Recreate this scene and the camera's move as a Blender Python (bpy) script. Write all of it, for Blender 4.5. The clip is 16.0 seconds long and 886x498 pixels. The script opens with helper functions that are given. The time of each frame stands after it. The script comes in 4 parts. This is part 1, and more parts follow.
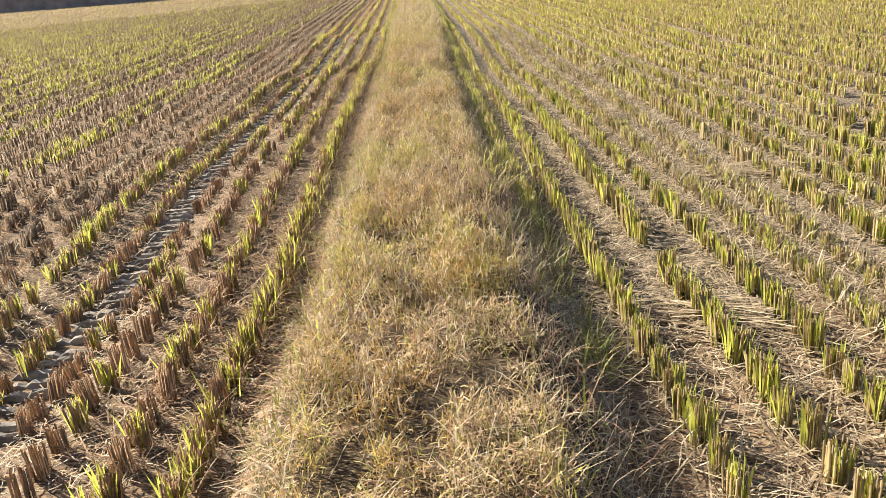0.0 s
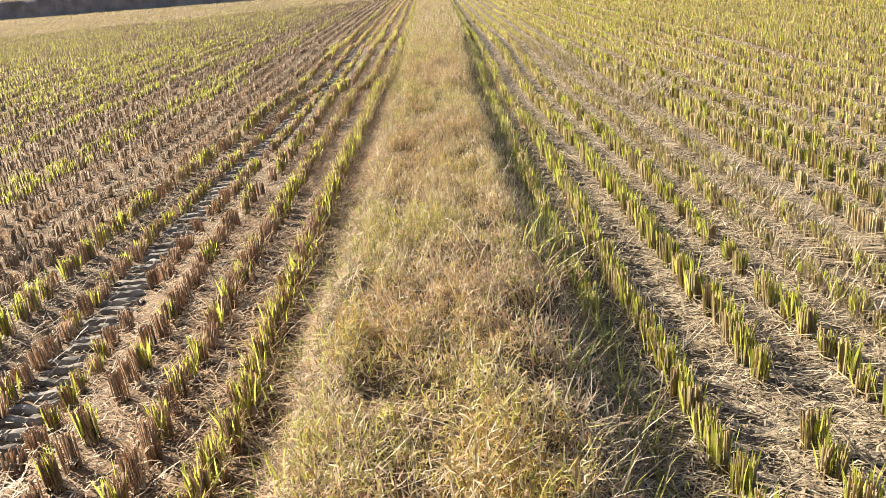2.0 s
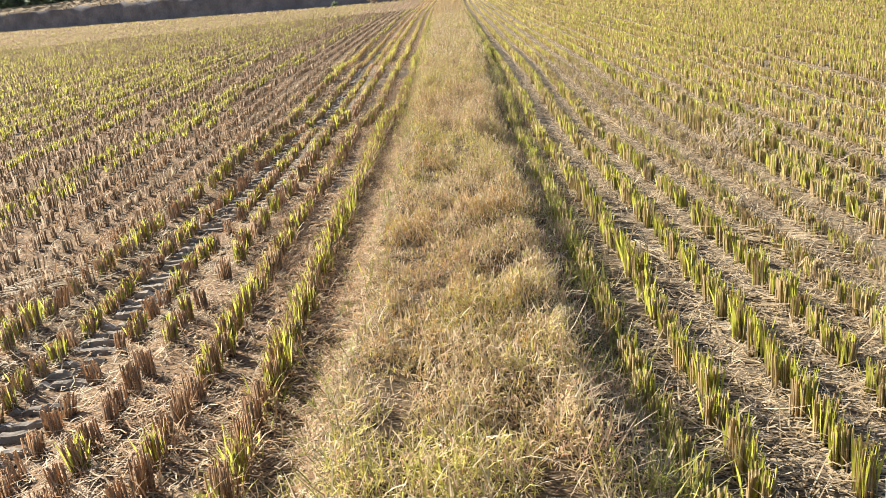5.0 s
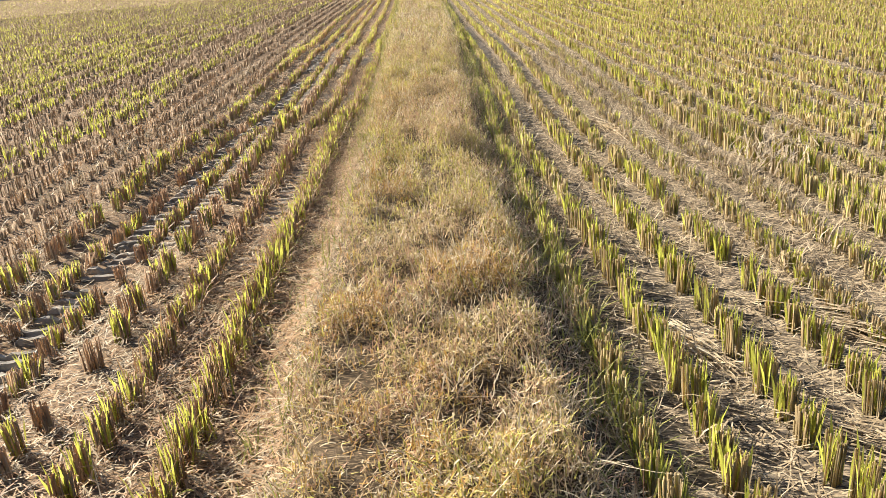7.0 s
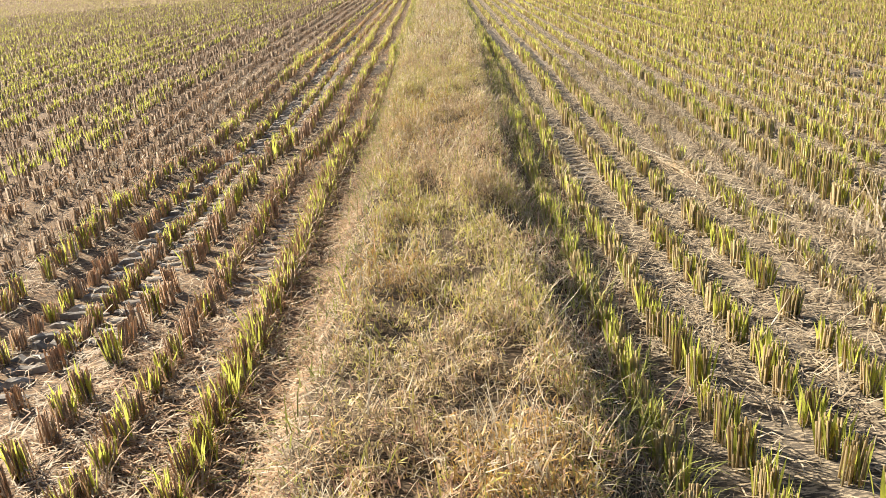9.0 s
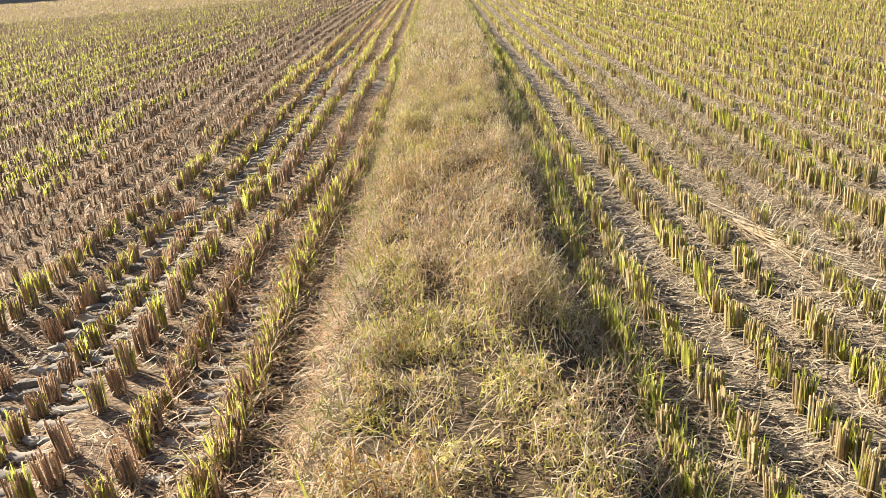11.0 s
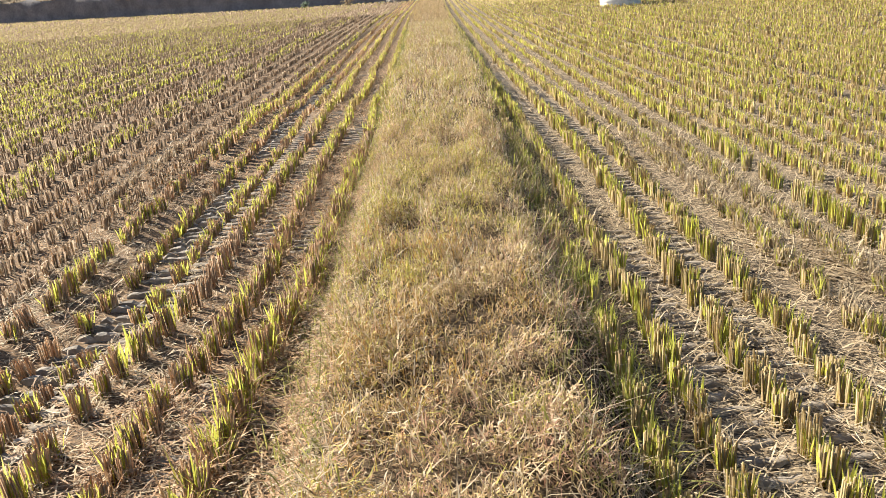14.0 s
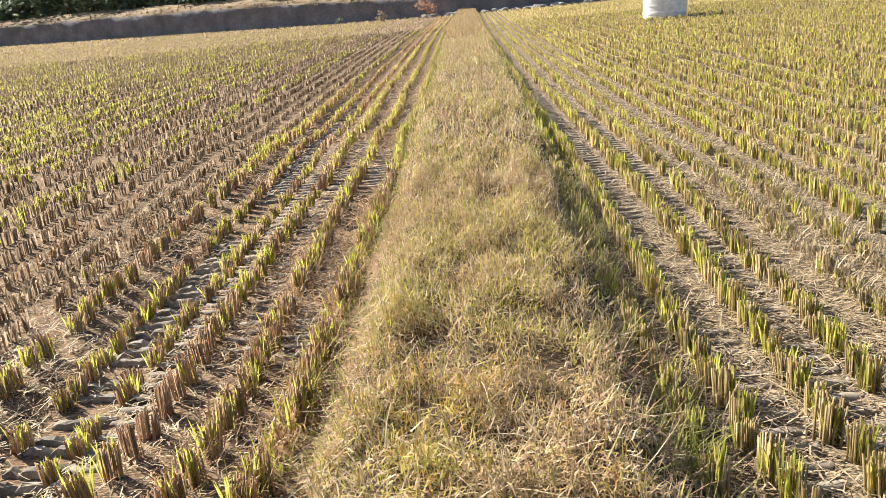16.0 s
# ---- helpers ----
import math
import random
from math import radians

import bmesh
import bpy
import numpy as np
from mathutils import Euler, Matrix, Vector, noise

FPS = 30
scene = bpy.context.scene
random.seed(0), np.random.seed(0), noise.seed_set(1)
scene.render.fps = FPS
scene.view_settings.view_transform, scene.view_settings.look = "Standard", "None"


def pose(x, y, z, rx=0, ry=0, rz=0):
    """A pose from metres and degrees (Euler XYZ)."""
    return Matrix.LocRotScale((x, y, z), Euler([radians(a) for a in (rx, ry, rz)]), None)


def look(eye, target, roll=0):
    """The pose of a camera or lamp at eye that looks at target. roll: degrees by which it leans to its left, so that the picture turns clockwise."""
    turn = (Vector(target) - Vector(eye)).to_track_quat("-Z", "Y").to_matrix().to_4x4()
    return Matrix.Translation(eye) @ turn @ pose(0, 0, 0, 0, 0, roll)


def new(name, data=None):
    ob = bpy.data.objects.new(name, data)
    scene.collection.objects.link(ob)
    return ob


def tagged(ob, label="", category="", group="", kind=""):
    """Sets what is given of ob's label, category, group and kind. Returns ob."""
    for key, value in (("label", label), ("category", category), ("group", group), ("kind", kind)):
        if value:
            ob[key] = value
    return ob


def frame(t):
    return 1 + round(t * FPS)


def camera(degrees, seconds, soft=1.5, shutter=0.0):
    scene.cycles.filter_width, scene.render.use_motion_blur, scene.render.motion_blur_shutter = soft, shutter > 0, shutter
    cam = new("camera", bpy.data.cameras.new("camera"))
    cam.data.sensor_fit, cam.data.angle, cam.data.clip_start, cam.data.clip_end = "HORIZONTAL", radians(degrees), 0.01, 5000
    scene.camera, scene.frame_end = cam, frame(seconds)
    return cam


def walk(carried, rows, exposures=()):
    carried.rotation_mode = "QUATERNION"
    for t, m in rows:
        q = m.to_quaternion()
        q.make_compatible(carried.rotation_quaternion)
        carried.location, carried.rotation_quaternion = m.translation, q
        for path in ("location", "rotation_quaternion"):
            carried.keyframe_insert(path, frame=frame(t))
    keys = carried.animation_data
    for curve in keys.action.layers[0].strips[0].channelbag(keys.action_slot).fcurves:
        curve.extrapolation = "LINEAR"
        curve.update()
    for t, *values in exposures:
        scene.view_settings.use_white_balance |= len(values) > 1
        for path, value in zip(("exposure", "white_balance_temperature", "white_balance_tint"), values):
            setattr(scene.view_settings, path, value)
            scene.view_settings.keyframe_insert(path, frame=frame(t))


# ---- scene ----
cam = camera(59.8, 16.0, soft=0.74)
METRES, EYE, TILT, LEAN, TURN = 11.029, 1.5, 0.0, 0.0, 0.2
ROWS = [
    (0.0, 0.0, 0.0, 0.0, -2.05, -20.65, 5.46),
    (0.5, 0.0021, 0.0333, -0.002, -2.04, -22.39, 5.41),
    (1.0, 0.0002, 0.0649, -0.0013, -1.23, -21.71, 5.39),
    (1.5, -0.0006, 0.0959, -0.002, -1.16, -21.17, 5.32),
    (2.0, 0.0017, 0.1299, -0.0004, -0.55, -20.18, 5.48),
    (2.5, -0.0002, 0.1628, -0.0016, 0.67, -19.04, 5.85),
    (3.0, 0.0007, 0.1972, -0.0032, 0.85, -19.07, 5.83),
    (3.5, -0.0007, 0.2309, -0.002, 0.83, -19.12, 5.65),
    (4.0, -0.0027, 0.26, -0.0005, 0.84, -18.78, 5.68),
    (6.5, -0.0009, 0.4179, -0.004, -0.98, -20.62, 4.64),
    (7.0, -0.0003, 0.4494, -0.0054, -1.51, -20.93, 4.41),
    (7.5, 0.0026, 0.4812, -0.0043, -0.94, -21.76, 4.61),
    (8.0, 0.0001, 0.5132, -0.0065, -0.75, -20.59, 4.22),
    (10.5, -0.0033, 0.6665, -0.0045, 0.29, -21.77, 4.83),
    (11.0, -0.0053, 0.6993, -0.0046, -0.03, -20.87, 4.7),
    (11.5, -0.0039, 0.7318, -0.0063, -0.41, -20.72, 4.45),
    (12.0, -0.0055, 0.7605, -0.0072, -0.49, -20.95, 4.38),
    (12.5, -0.0077, 0.7886, -0.0057, -1.73, -21.13, 3.89),
    (13.0, -0.0063, 0.8177, -0.0067, -0.13, -19.59, 4.46),
    (13.5, -0.0061, 0.8478, -0.0079, 0.39, -19.32, 4.6),
    (14.0, -0.0068, 0.8799, -0.0063, -0.81, -19.34, 4.21),
    (14.5, -0.0065, 0.9119, -0.0075, -0.79, -20.32, 4.21),
    (15.0, -0.0073, 0.9413, -0.0086, -0.39, -20.67, 4.38),
    (15.5, -0.0087, 0.9688, -0.0068, -0.74, -21.25, 4.21),
    (16.0, -0.0067, 0.9979, -0.0072, 1.67, -18.15, 5.04),
]
walk(cam, [(t, pose(0, 0, EYE, TILT, LEAN, TURN) @ pose(METRES * x, METRES * y, METRES * z, 90 + pitch, roll, yaw)) for t, x, y, z, yaw, pitch, roll in ROWS],
     exposures=[(0.0, 1.25), (0.5, 1.24), (1.0, 1.35), (1.5, 1.35), (2.0, 1.34), (2.5, 1.38), (3.0, 1.33), (4.0, 1.32), (6.5, 1.27), (8.0, 1.28), (10.5, 1.29), (12.0, 1.25), (12.5, 1.25), (13.5, 1.30), (14.0, 1.27), (15.0, 1.26), (16.0, 1.28)])

# ---- light ----
SUN_AZ, SUN_EL = -54.0, 32.0          # degrees: azimuth from +y towards +x, elevation
sun_dir = Vector((math.sin(radians(SUN_AZ)) * math.cos(radians(SUN_EL)),
                  math.cos(radians(SUN_AZ)) * math.cos(radians(SUN_EL)), math.sin(radians(SUN_EL))))
world = bpy.data.worlds.new("sky")
scene.world = world
world.use_nodes = True
wn = world.node_tree
sky = wn.nodes.new("ShaderNodeTexSky")
sky.sky_type, sky.sun_disc = "NISHITA", False
sky.sun_elevation, sky.sun_rotation = radians(SUN_EL), radians(SUN_AZ % 360)
sky.air_density, sky.dust_density, sky.ozone_density = 1.0, 2.0, 1.0
wn.links.new(sky.outputs[0], wn.nodes["Background"].inputs[0])
wn.nodes["Background"].inputs[1].default_value = 0.058
lamp = bpy.data.lights.new("sun", "SUN")
lamp.energy, lamp.angle, lamp.color = 5.0, radians(0.6), (1.0, 0.922, 0.778)
sun = new("sun", lamp)
sun.matrix_world = look(sun_dir * 50, (0, 0, 0))

# ---- materials ----


def mat(name, colours, rough=0.8, through_light=0.0, noise_scale=3.0, bump=0.0, bump_scale=60.0, by="island", spread=0.35, spec=0.25, value=(0.78, 1.18), streak=1.0):
    """A material whose colour comes from a ramp: by island (each blade its own) or by noise alone; a wide noise shifts it."""
    m = bpy.data.materials.new(name)
    m.use_nodes = True
    nt = m.node_tree
    nt.nodes.clear()
    N, L = nt.nodes.new, nt.links.new
    out, geo = N("ShaderNodeOutputMaterial"), N("ShaderNodeNewGeometry")
    tex = N("ShaderNodeTexNoise")
    tex.inputs["Scale"].default_value, tex.inputs["Detail"].default_value = noise_scale, 4.0
    L(geo.outputs["Position"], tex.inputs["Vector"])
    ramp = N("ShaderNodeValToRGB")
    el = ramp.color_ramp.elements
    el[0].color, el[1].color = (*colours[0], 1), (*colours[-1], 1)
    for n, c in enumerate(colours[1:-1], 1):
        el.new(n / (len(colours) - 1)).color = (*c, 1)
    if by == "noise":
        spreadn = N("ShaderNodeMapRange")
        spreadn.inputs["From Min"].default_value, spreadn.inputs["From Max"].default_value = 0.3, 0.7
        L(tex.outputs["Fac"], spreadn.inputs["Value"])
        L(spreadn.outputs[0], ramp.inputs[0])
    else:
        mix = N("ShaderNodeMix")
        mix.inputs[0].default_value = spread
        spreadn = N("ShaderNodeMapRange")
        spreadn.inputs["From Min"].default_value, spreadn.inputs["From Max"].default_value = 0.3, 0.7
        L(tex.outputs["Fac"], spreadn.inputs["Value"])
        L(geo.outputs["Random Per Island"], mix.inputs[2])
        L(spreadn.outputs[0], mix.inputs[3])
        L(mix.outputs[0], ramp.inputs[0])
    fine = N("ShaderNodeTexNoise")
    fine.inputs["Scale"].default_value, fine.inputs["Detail"].default_value = bump_scale, 3.0
    along_z = N("ShaderNodeMapping")
    along_z.inputs["Scale"].default_value = (1, 1, streak)
    L(geo.outputs["Position"], along_z.inputs["Vector"])
    L(along_z.outputs[0], fine.inputs["Vector"])
    val = N("ShaderNodeMapRange")
    val.inputs["From Min"].default_value, val.inputs["From Max"].default_value = 0.25, 0.75
    val.inputs["To Min"].default_value, val.inputs["To Max"].default_value = value
    L(fine.outputs["Fac"], val.inputs["Value"])
    hsv = N("ShaderNodeHueSaturation")
    L(ramp.outputs[0], hsv.inputs["Color"])
    L(val.outputs[0], hsv.inputs["Value"])
    bsdf = N("ShaderNodeBsdfPrincipled")
    bsdf.inputs["Roughness"].default_value = rough
    bsdf.inputs["Specular IOR Level"].default_value = spec
    L(hsv.outputs[0], bsdf.inputs["Base Color"])
    if bump:
        b = N("ShaderNodeBump")
        b.inputs["Strength"].default_value, b.inputs["Distance"].default_value = bump, 0.02
        L(fine.outputs["Fac"], b.inputs["Height"])
        L(b.outputs[0], bsdf.inputs["Normal"])
    if through_light:
        tr = N("ShaderNodeBsdfTranslucent")
        L(hsv.outputs[0], tr.inputs["Color"])
        ms = N("ShaderNodeMixShader")
        ms.inputs[0].default_value = through_light
        L(bsdf.outputs[0], ms.inputs[1])
        L(tr.outputs[0], ms.inputs[2])
        L(ms.outputs[0], out.inputs[0])
    else:
        L(bsdf.outputs[0], out.inputs[0])
    return m


M_SOIL = mat("field_soil", [(0.05, 0.038, 0.031), (0.095, 0.073, 0.057), (0.165, 0.130, 0.102)], rough=0.95, noise_scale=9.0, bump_scale=70.0, by="noise", spec=0.08)


def add_chaff(m, colour, scale, cover):
    """Chopped straw strewn over a ground material, as fine drawn-out flecks in several directions."""
    nt = m.node_tree
    N, L = nt.nodes.new, nt.links.new
    bsdf = next(n for n in nt.nodes if n.type == "BSDF_PRINCIPLED")
    under = bsdf.inputs["Base Color"].links[0].from_socket
    geo = N("ShaderNodeNewGeometry")
    last_mask = None
    for turn in (0.35, 1.4, 2.5):
        mp = N("ShaderNodeMapping")
        mp.inputs["Rotation"].default_value = (0, 0, turn)
        mp.inputs["Scale"].default_value = (scale * 0.22, scale, scale * 0.6)
        tex = N("ShaderNodeTexNoise")
        tex.inputs["Scale"].default_value, tex.inputs["Detail"].default_value = 1.0, 2.0
        rg = N("ShaderNodeMapRange")
        rg.inputs["From Min"].default_value, rg.inputs["From Max"].default_value = cover, cover + 0.06
        L(geo.outputs["Position"], mp.inputs["Vector"])
        L(mp.outputs[0], tex.inputs["Vector"])
        L(tex.outputs["Fac"], rg.inputs["Value"])
        if last_mask is None:
            last_mask = rg.outputs[0]
        else:
            mx = N("ShaderNodeMath")
            mx.operation = "MAXIMUM"
            L(last_mask, mx.inputs[0])
            L(rg.outputs[0], mx.inputs[1])
            last_mask = mx.outputs[0]
    tone = N("ShaderNodeTexNoise")
    tone.inputs["Scale"].default_value = scale * 0.3
    L(geo.outputs["Position"], tone.inputs["Vector"])
    ramp = N("ShaderNodeValToRGB")
    ramp.color_ramp.elements[0].position, ramp.color_ramp.elements[0].color = 0.3, (*(0.55 * c for c in colour), 1)
    ramp.color_ramp.elements[1].position, ramp.color_ramp.elements[1].color = 0.7, (*(1.15 * c for c in colour), 1)
    L(tone.outputs["Fac"], ramp.inputs[0])
    mix = N("ShaderNodeMix")
    mix.data_type = "RGBA"
    L(last_mask, mix.inputs["Factor"])
    L(under, mix.inputs["A"])
    L(ramp.outputs[0], mix.inputs["B"])
    L(mix.outputs["Result"], bsdf.inputs["Base Color"])


M_BUND = mat("bund_soil", [(0.034, 0.025, 0.017), (0.06, 0.045, 0.03), (0.095, 0.07, 0.047)], rough=0.95, noise_scale=14.0, bump_scale=90.0, by="noise", spec=0.05)
add_chaff(M_BUND, (0.22, 0.16, 0.10), 170.0, 0.575)
add_chaff(M_SOIL, (0.33, 0.225, 0.138), 150.0, 0.535)
M_STREWN = mat("straw_strewn_soil", [(0.05, 0.04, 0.032), (0.10, 0.082, 0.063), (0.17, 0.138, 0.105)], rough=0.95, noise_scale=9.0, bump_scale=70.0, by="noise", spec=0.08)
add_chaff(M_STREWN, (0.44, 0.345, 0.235), 120.0, 0.575)
M_GOLD = mat("golden_straw", [(0.14, 0.08, 0.042), (0.34, 0.205, 0.112), (0.54, 0.355, 0.20), (0.76, 0.55, 0.335)], rough=0.55, through_light=0.2, noise_scale=22.0, spread=0.5, bump_scale=28.0, value=(0.6, 1.35))
M_MUD = mat("dry_mud", [(0.155, 0.135, 0.116), (0.27, 0.242, 0.21), (0.41, 0.372, 0.328)], rough=0.95, noise_scale=9.0, bump_scale=90.0, by="noise", spec=0.08)
M_CLOD = mat("crumbled_mud", [(0.20, 0.172, 0.146), (0.38, 0.33, 0.275)], rough=0.95, noise_scale=12.0, bump_scale=90.0, by="noise", spec=0.08)
M_STALK = mat("rice_stalk", [(0.31, 0.19, 0.115), (0.50, 0.335, 0.21), (0.65, 0.465, 0.305), (0.79, 0.62, 0.43)], rough=0.6, through_light=0.42, noise_scale=9.0, bump_scale=110.0, value=(0.45, 1.45), streak=0.06, spread=0.3)
M_PALE = mat("pale_rice_stalk", [(0.31, 0.218, 0.118), (0.48, 0.366, 0.198), (0.625, 0.505, 0.283), (0.775, 0.665, 0.39)], rough=0.6, through_light=0.52, noise_scale=9.0, bump_scale=110.0, value=(0.45, 1.45), streak=0.06, spread=0.3)
M_GREY = mat("greyed_rice_stalk", [(0.25, 0.18, 0.128), (0.37, 0.28, 0.205), (0.49, 0.39, 0.29), (0.61, 0.50, 0.375)], rough=0.6, through_light=0.52, noise_scale=9.0, bump_scale=110.0, value=(0.45, 1.45), streak=0.06, spread=0.3)
M_SHOOT = mat("rice_shoot", [(0.25, 0.27, 0.055), (0.41, 0.425, 0.078), (0.56, 0.56, 0.11), (0.72, 0.68, 0.22)], rough=0.45, through_light=0.62, noise_scale=9.0, spread=0.35, bump_scale=16.0, value=(0.65, 1.3))
M_STRAW = mat("dry_straw", [(0.13, 0.095, 0.062), (0.335, 0.255, 0.163), (0.56, 0.45, 0.30), (0.82, 0.71, 0.53)], rough=0.55, through_light=0.2, noise_scale=22.0, spread=0.5, bump_scale=28.0, value=(0.6, 1.35))
M_DRY = mat("dry_grass", [(0.11, 0.066, 0.037), (0.30, 0.205, 0.12), (0.54, 0.39, 0.235), (0.40, 0.32, 0.12), (0.68, 0.51, 0.32), (0.49, 0.315, 0.205), (0.90, 0.75, 0.53)], rough=0.5, through_light=0.32, noise_scale=20.0, spread=0.55, bump_scale=24.0, value=(0.45, 1.55))
M_GREEN = mat("green_grass", [(0.11, 0.13, 0.045), (0.23, 0.24, 0.065), (0.38, 0.37, 0.11), (0.52, 0.46, 0.19)], rough=0.6, through_light=0.42, noise_scale=14.0, spread=0.5, bump_scale=20.0, value=(0.6, 1.35))
M_OLIVE = mat("yellowing_grass", [(0.21, 0.20, 0.055), (0.40, 0.37, 0.09), (0.60, 0.53, 0.15), (0.74, 0.62, 0.30)], rough=0.6, through_light=0.33, noise_scale=18.0, spread=0.5, bump_scale=24.0, value=(0.45, 1.55))
M_AMBER = mat("amber_grass", [(0.28, 0.15, 0.045), (0.47, 0.29, 0.085), (0.62, 0.42, 0.15)], rough=0.6, through_light=0.33, noise_scale=18.0, spread=0.5, bump_scale=24.0, value=(0.6, 1.35))
M_BLEACH = mat("bleached_grass", [(0.54, 0.43, 0.28), (0.72, 0.60, 0.42), (0.88, 0.78, 0.60)], rough=0.5, through_light=0.33, noise_scale=20.0, spread=0.5, bump_scale=24.0, value=(0.6, 1.3))
M_RUST = mat("withered_grass", [(0.24, 0.13, 0.08), (0.44, 0.265, 0.175), (0.62, 0.42, 0.31)], rough=0.7, through_light=0.33, noise_scale=18.0, spread=0.5, bump_scale=24.0, value=(0.45, 1.55))
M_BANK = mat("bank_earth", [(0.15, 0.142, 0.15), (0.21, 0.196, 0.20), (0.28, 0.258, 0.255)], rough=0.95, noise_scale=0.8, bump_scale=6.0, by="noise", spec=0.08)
M_TURF = mat("dry_turf", [(0.21, 0.155, 0.10), (0.34, 0.26, 0.175), (0.46, 0.365, 0.255)], rough=0.95, noise_scale=1.1, bump_scale=8.0, by="noise", spec=0.05)
# leaf colours lightened and blued, so they carry the haze of distance
M_LEAF = mat("leaves", [(0.13, 0.175, 0.125), (0.19, 0.245, 0.165), (0.27, 0.33, 0.21)], rough=0.6, through_light=0.6, noise_scale=0.3, value=(0.7, 1.3))
M_BARK = mat("bark", [(0.09, 0.06, 0.04), (0.16, 0.11, 0.075)], rough=0.9, noise_scale=3.0, bump=0.6, bump_scale=15.0, by="noise", spec=0.1)
M_WRAP = mat("white_film", [(0.74, 0.74, 0.76), (0.84, 0.84, 0.86)], rough=0.35, noise_scale=2.0, bump=0.25, bump_scale=9.0, by="noise", spec=0.5)
M_STONE = mat("grey_stone", [(0.26, 0.245, 0.23), (0.46, 0.435, 0.41)], rough=0.9, noise_scale=2.0, bump=0.6, bump_scale=12.0, by="noise", spec=0.2)

# ---- mesh tools ----
rng = np.random.default_rng(7)


def part(name, data, material, parent=None, label=""):
    """Links a mesh, or a bmesh, as one object under a thing."""
    if isinstance(data, bmesh.types.BMesh):
        me = bpy.data.meshes.new(name)
        data.to_mesh(me)
        data.free()
        data = me
    if material is not None and not data.materials:
        data.materials.append(material)
    ob = new(name, data)
    if parent is not None:
        ob.parent = parent
    if label:
        ob["label"] = label
    return ob


def mesh_of(name, chunks, material, smooth=False):
    """One mesh from chunks of (verts (n,3), list of face arrays)."""
    me = bpy.data.meshes.new(name)
    verts, flat, sizes, base = [], [], [], 0
    for v, faces in chunks:
        verts.append(v)
        for f in faces:
            f = np.asarray(f)
            if len(f):
                flat.append((f + base).ravel())
                sizes.append(np.full(len(f), f.shape[1]))
        base += len(v)
    verts, flat, sizes = np.concatenate(verts), np.concatenate(flat), np.concatenate(sizes)
    me.vertices.add(len(verts))
    me.vertices.foreach_set("co", verts.astype(np.float32).ravel())
    me.loops.add(len(flat))
    me.loops.foreach_set("vertex_index", flat.astype(np.int32))
    me.polygons.add(len(sizes))
    me.polygons.foreach_set("loop_start", np.concatenate([[0], np.cumsum(sizes)[:-1]]).astype(np.int32))
    if smooth:
        me.polygons.foreach_set("use_smooth", np.ones(len(sizes), dtype=bool))
    me.update(calc_edges=True)
    me.materials.append(material)
    return me


def vnoise(x, y, seed=0):
    """Smooth value noise in 0..1 on a unit lattice."""
    x, y = np.asarray(x, float), np.asarray(y, float)
    ix, iy = np.floor(x).astype(np.int64), np.floor(y).astype(np.int64)
    fx, fy = x - ix, y - iy
    fx, fy = fx * fx * (3 - 2 * fx), fy * fy * (3 - 2 * fy)

    def h(a, b):
        n = (a * 374761393 + b * 668265263 + seed * 2147483647) & 0xFFFFFFFF
        n = ((n ^ (n >> 13)) * 1274126177) & 0xFFFFFFFF
        return ((n ^ (n >> 16)) & 0xFFFF) / 65535.0

    a = h(ix, iy) * (1 - fx) + h(ix + 1, iy) * fx
    b = h(ix, iy + 1) * (1 - fx) + h(ix + 1, iy + 1) * fx
    return a * (1 - fy) + b * fy


def fbm(x, y, seed=0, octaves=3):
    out, amp, tot = 0.0, 1.0, 0.0
    for k in range(octaves):
        out = out + amp * vnoise(x * 2**k + 17.3 * k, y * 2**k - 9.1 * k, seed + k)
        tot += amp
        amp *= 0.5
    return out / tot


def step(a, b, x):
    t = np.clip((x - a) / (b - a), 0, 1)
    return t * t * (3 - 2 * t)


def blades(base, length, width, lean_az, lean, curl, segs=2, twist=None, foot=1.0, knee=None):
    """Ribbons that taper to a point: base (n,3), lean in radians from upright, curl: further bend along the length, foot: width at the base, knee: share of the length below the first bend."""
    n = len(base)
    lean_az, lean, curl = (np.broadcast_to(np.asarray(a, float), n) for a in (lean_az, lean, curl))
    length, width = (np.broadcast_to(np.asarray(a, float), n) for a in (length, width))
    side = lean_az + np.pi / 2 if twist is None else twist
    sx, sy = np.cos(side), np.sin(side)
    p = np.array(base, float)
    rows = []
    for k in range(segs + 1):
        w = width * 0.5 * (foot, 0.85, 0.55, 0.3)[min(k, 3)] if k < segs else 0 * width
        off = np.stack([sx * w, sy * w, 0 * w], -1)
        if k < segs:
            rows += [p - off, p + off]
        else:
            rows.append(p)
        a = lean + curl * (k + 0.5) / segs
        d = np.stack([np.sin(a) * np.cos(lean_az), np.sin(a) * np.sin(lean_az), np.cos(a)], -1)
        p = p + d * (length * (1 / segs if knee is None else knee if k == 0 else (1 - knee) / (segs - 1)))[:, None]
    per = len(rows)
    v = np.stack(rows, 1).reshape(-1, 3)
    b = np.arange(n)[:, None] * per
    quads = [b + np.array([[2 * k, 2 * k + 1, 2 * k + 3, 2 * k + 2]]) for k in range(segs - 1)]
    tri = b + np.array([[2 * segs - 2, 2 * segs - 1, 2 * segs]])
    return v, ([np.concatenate(quads)] if quads else []) + [tri]


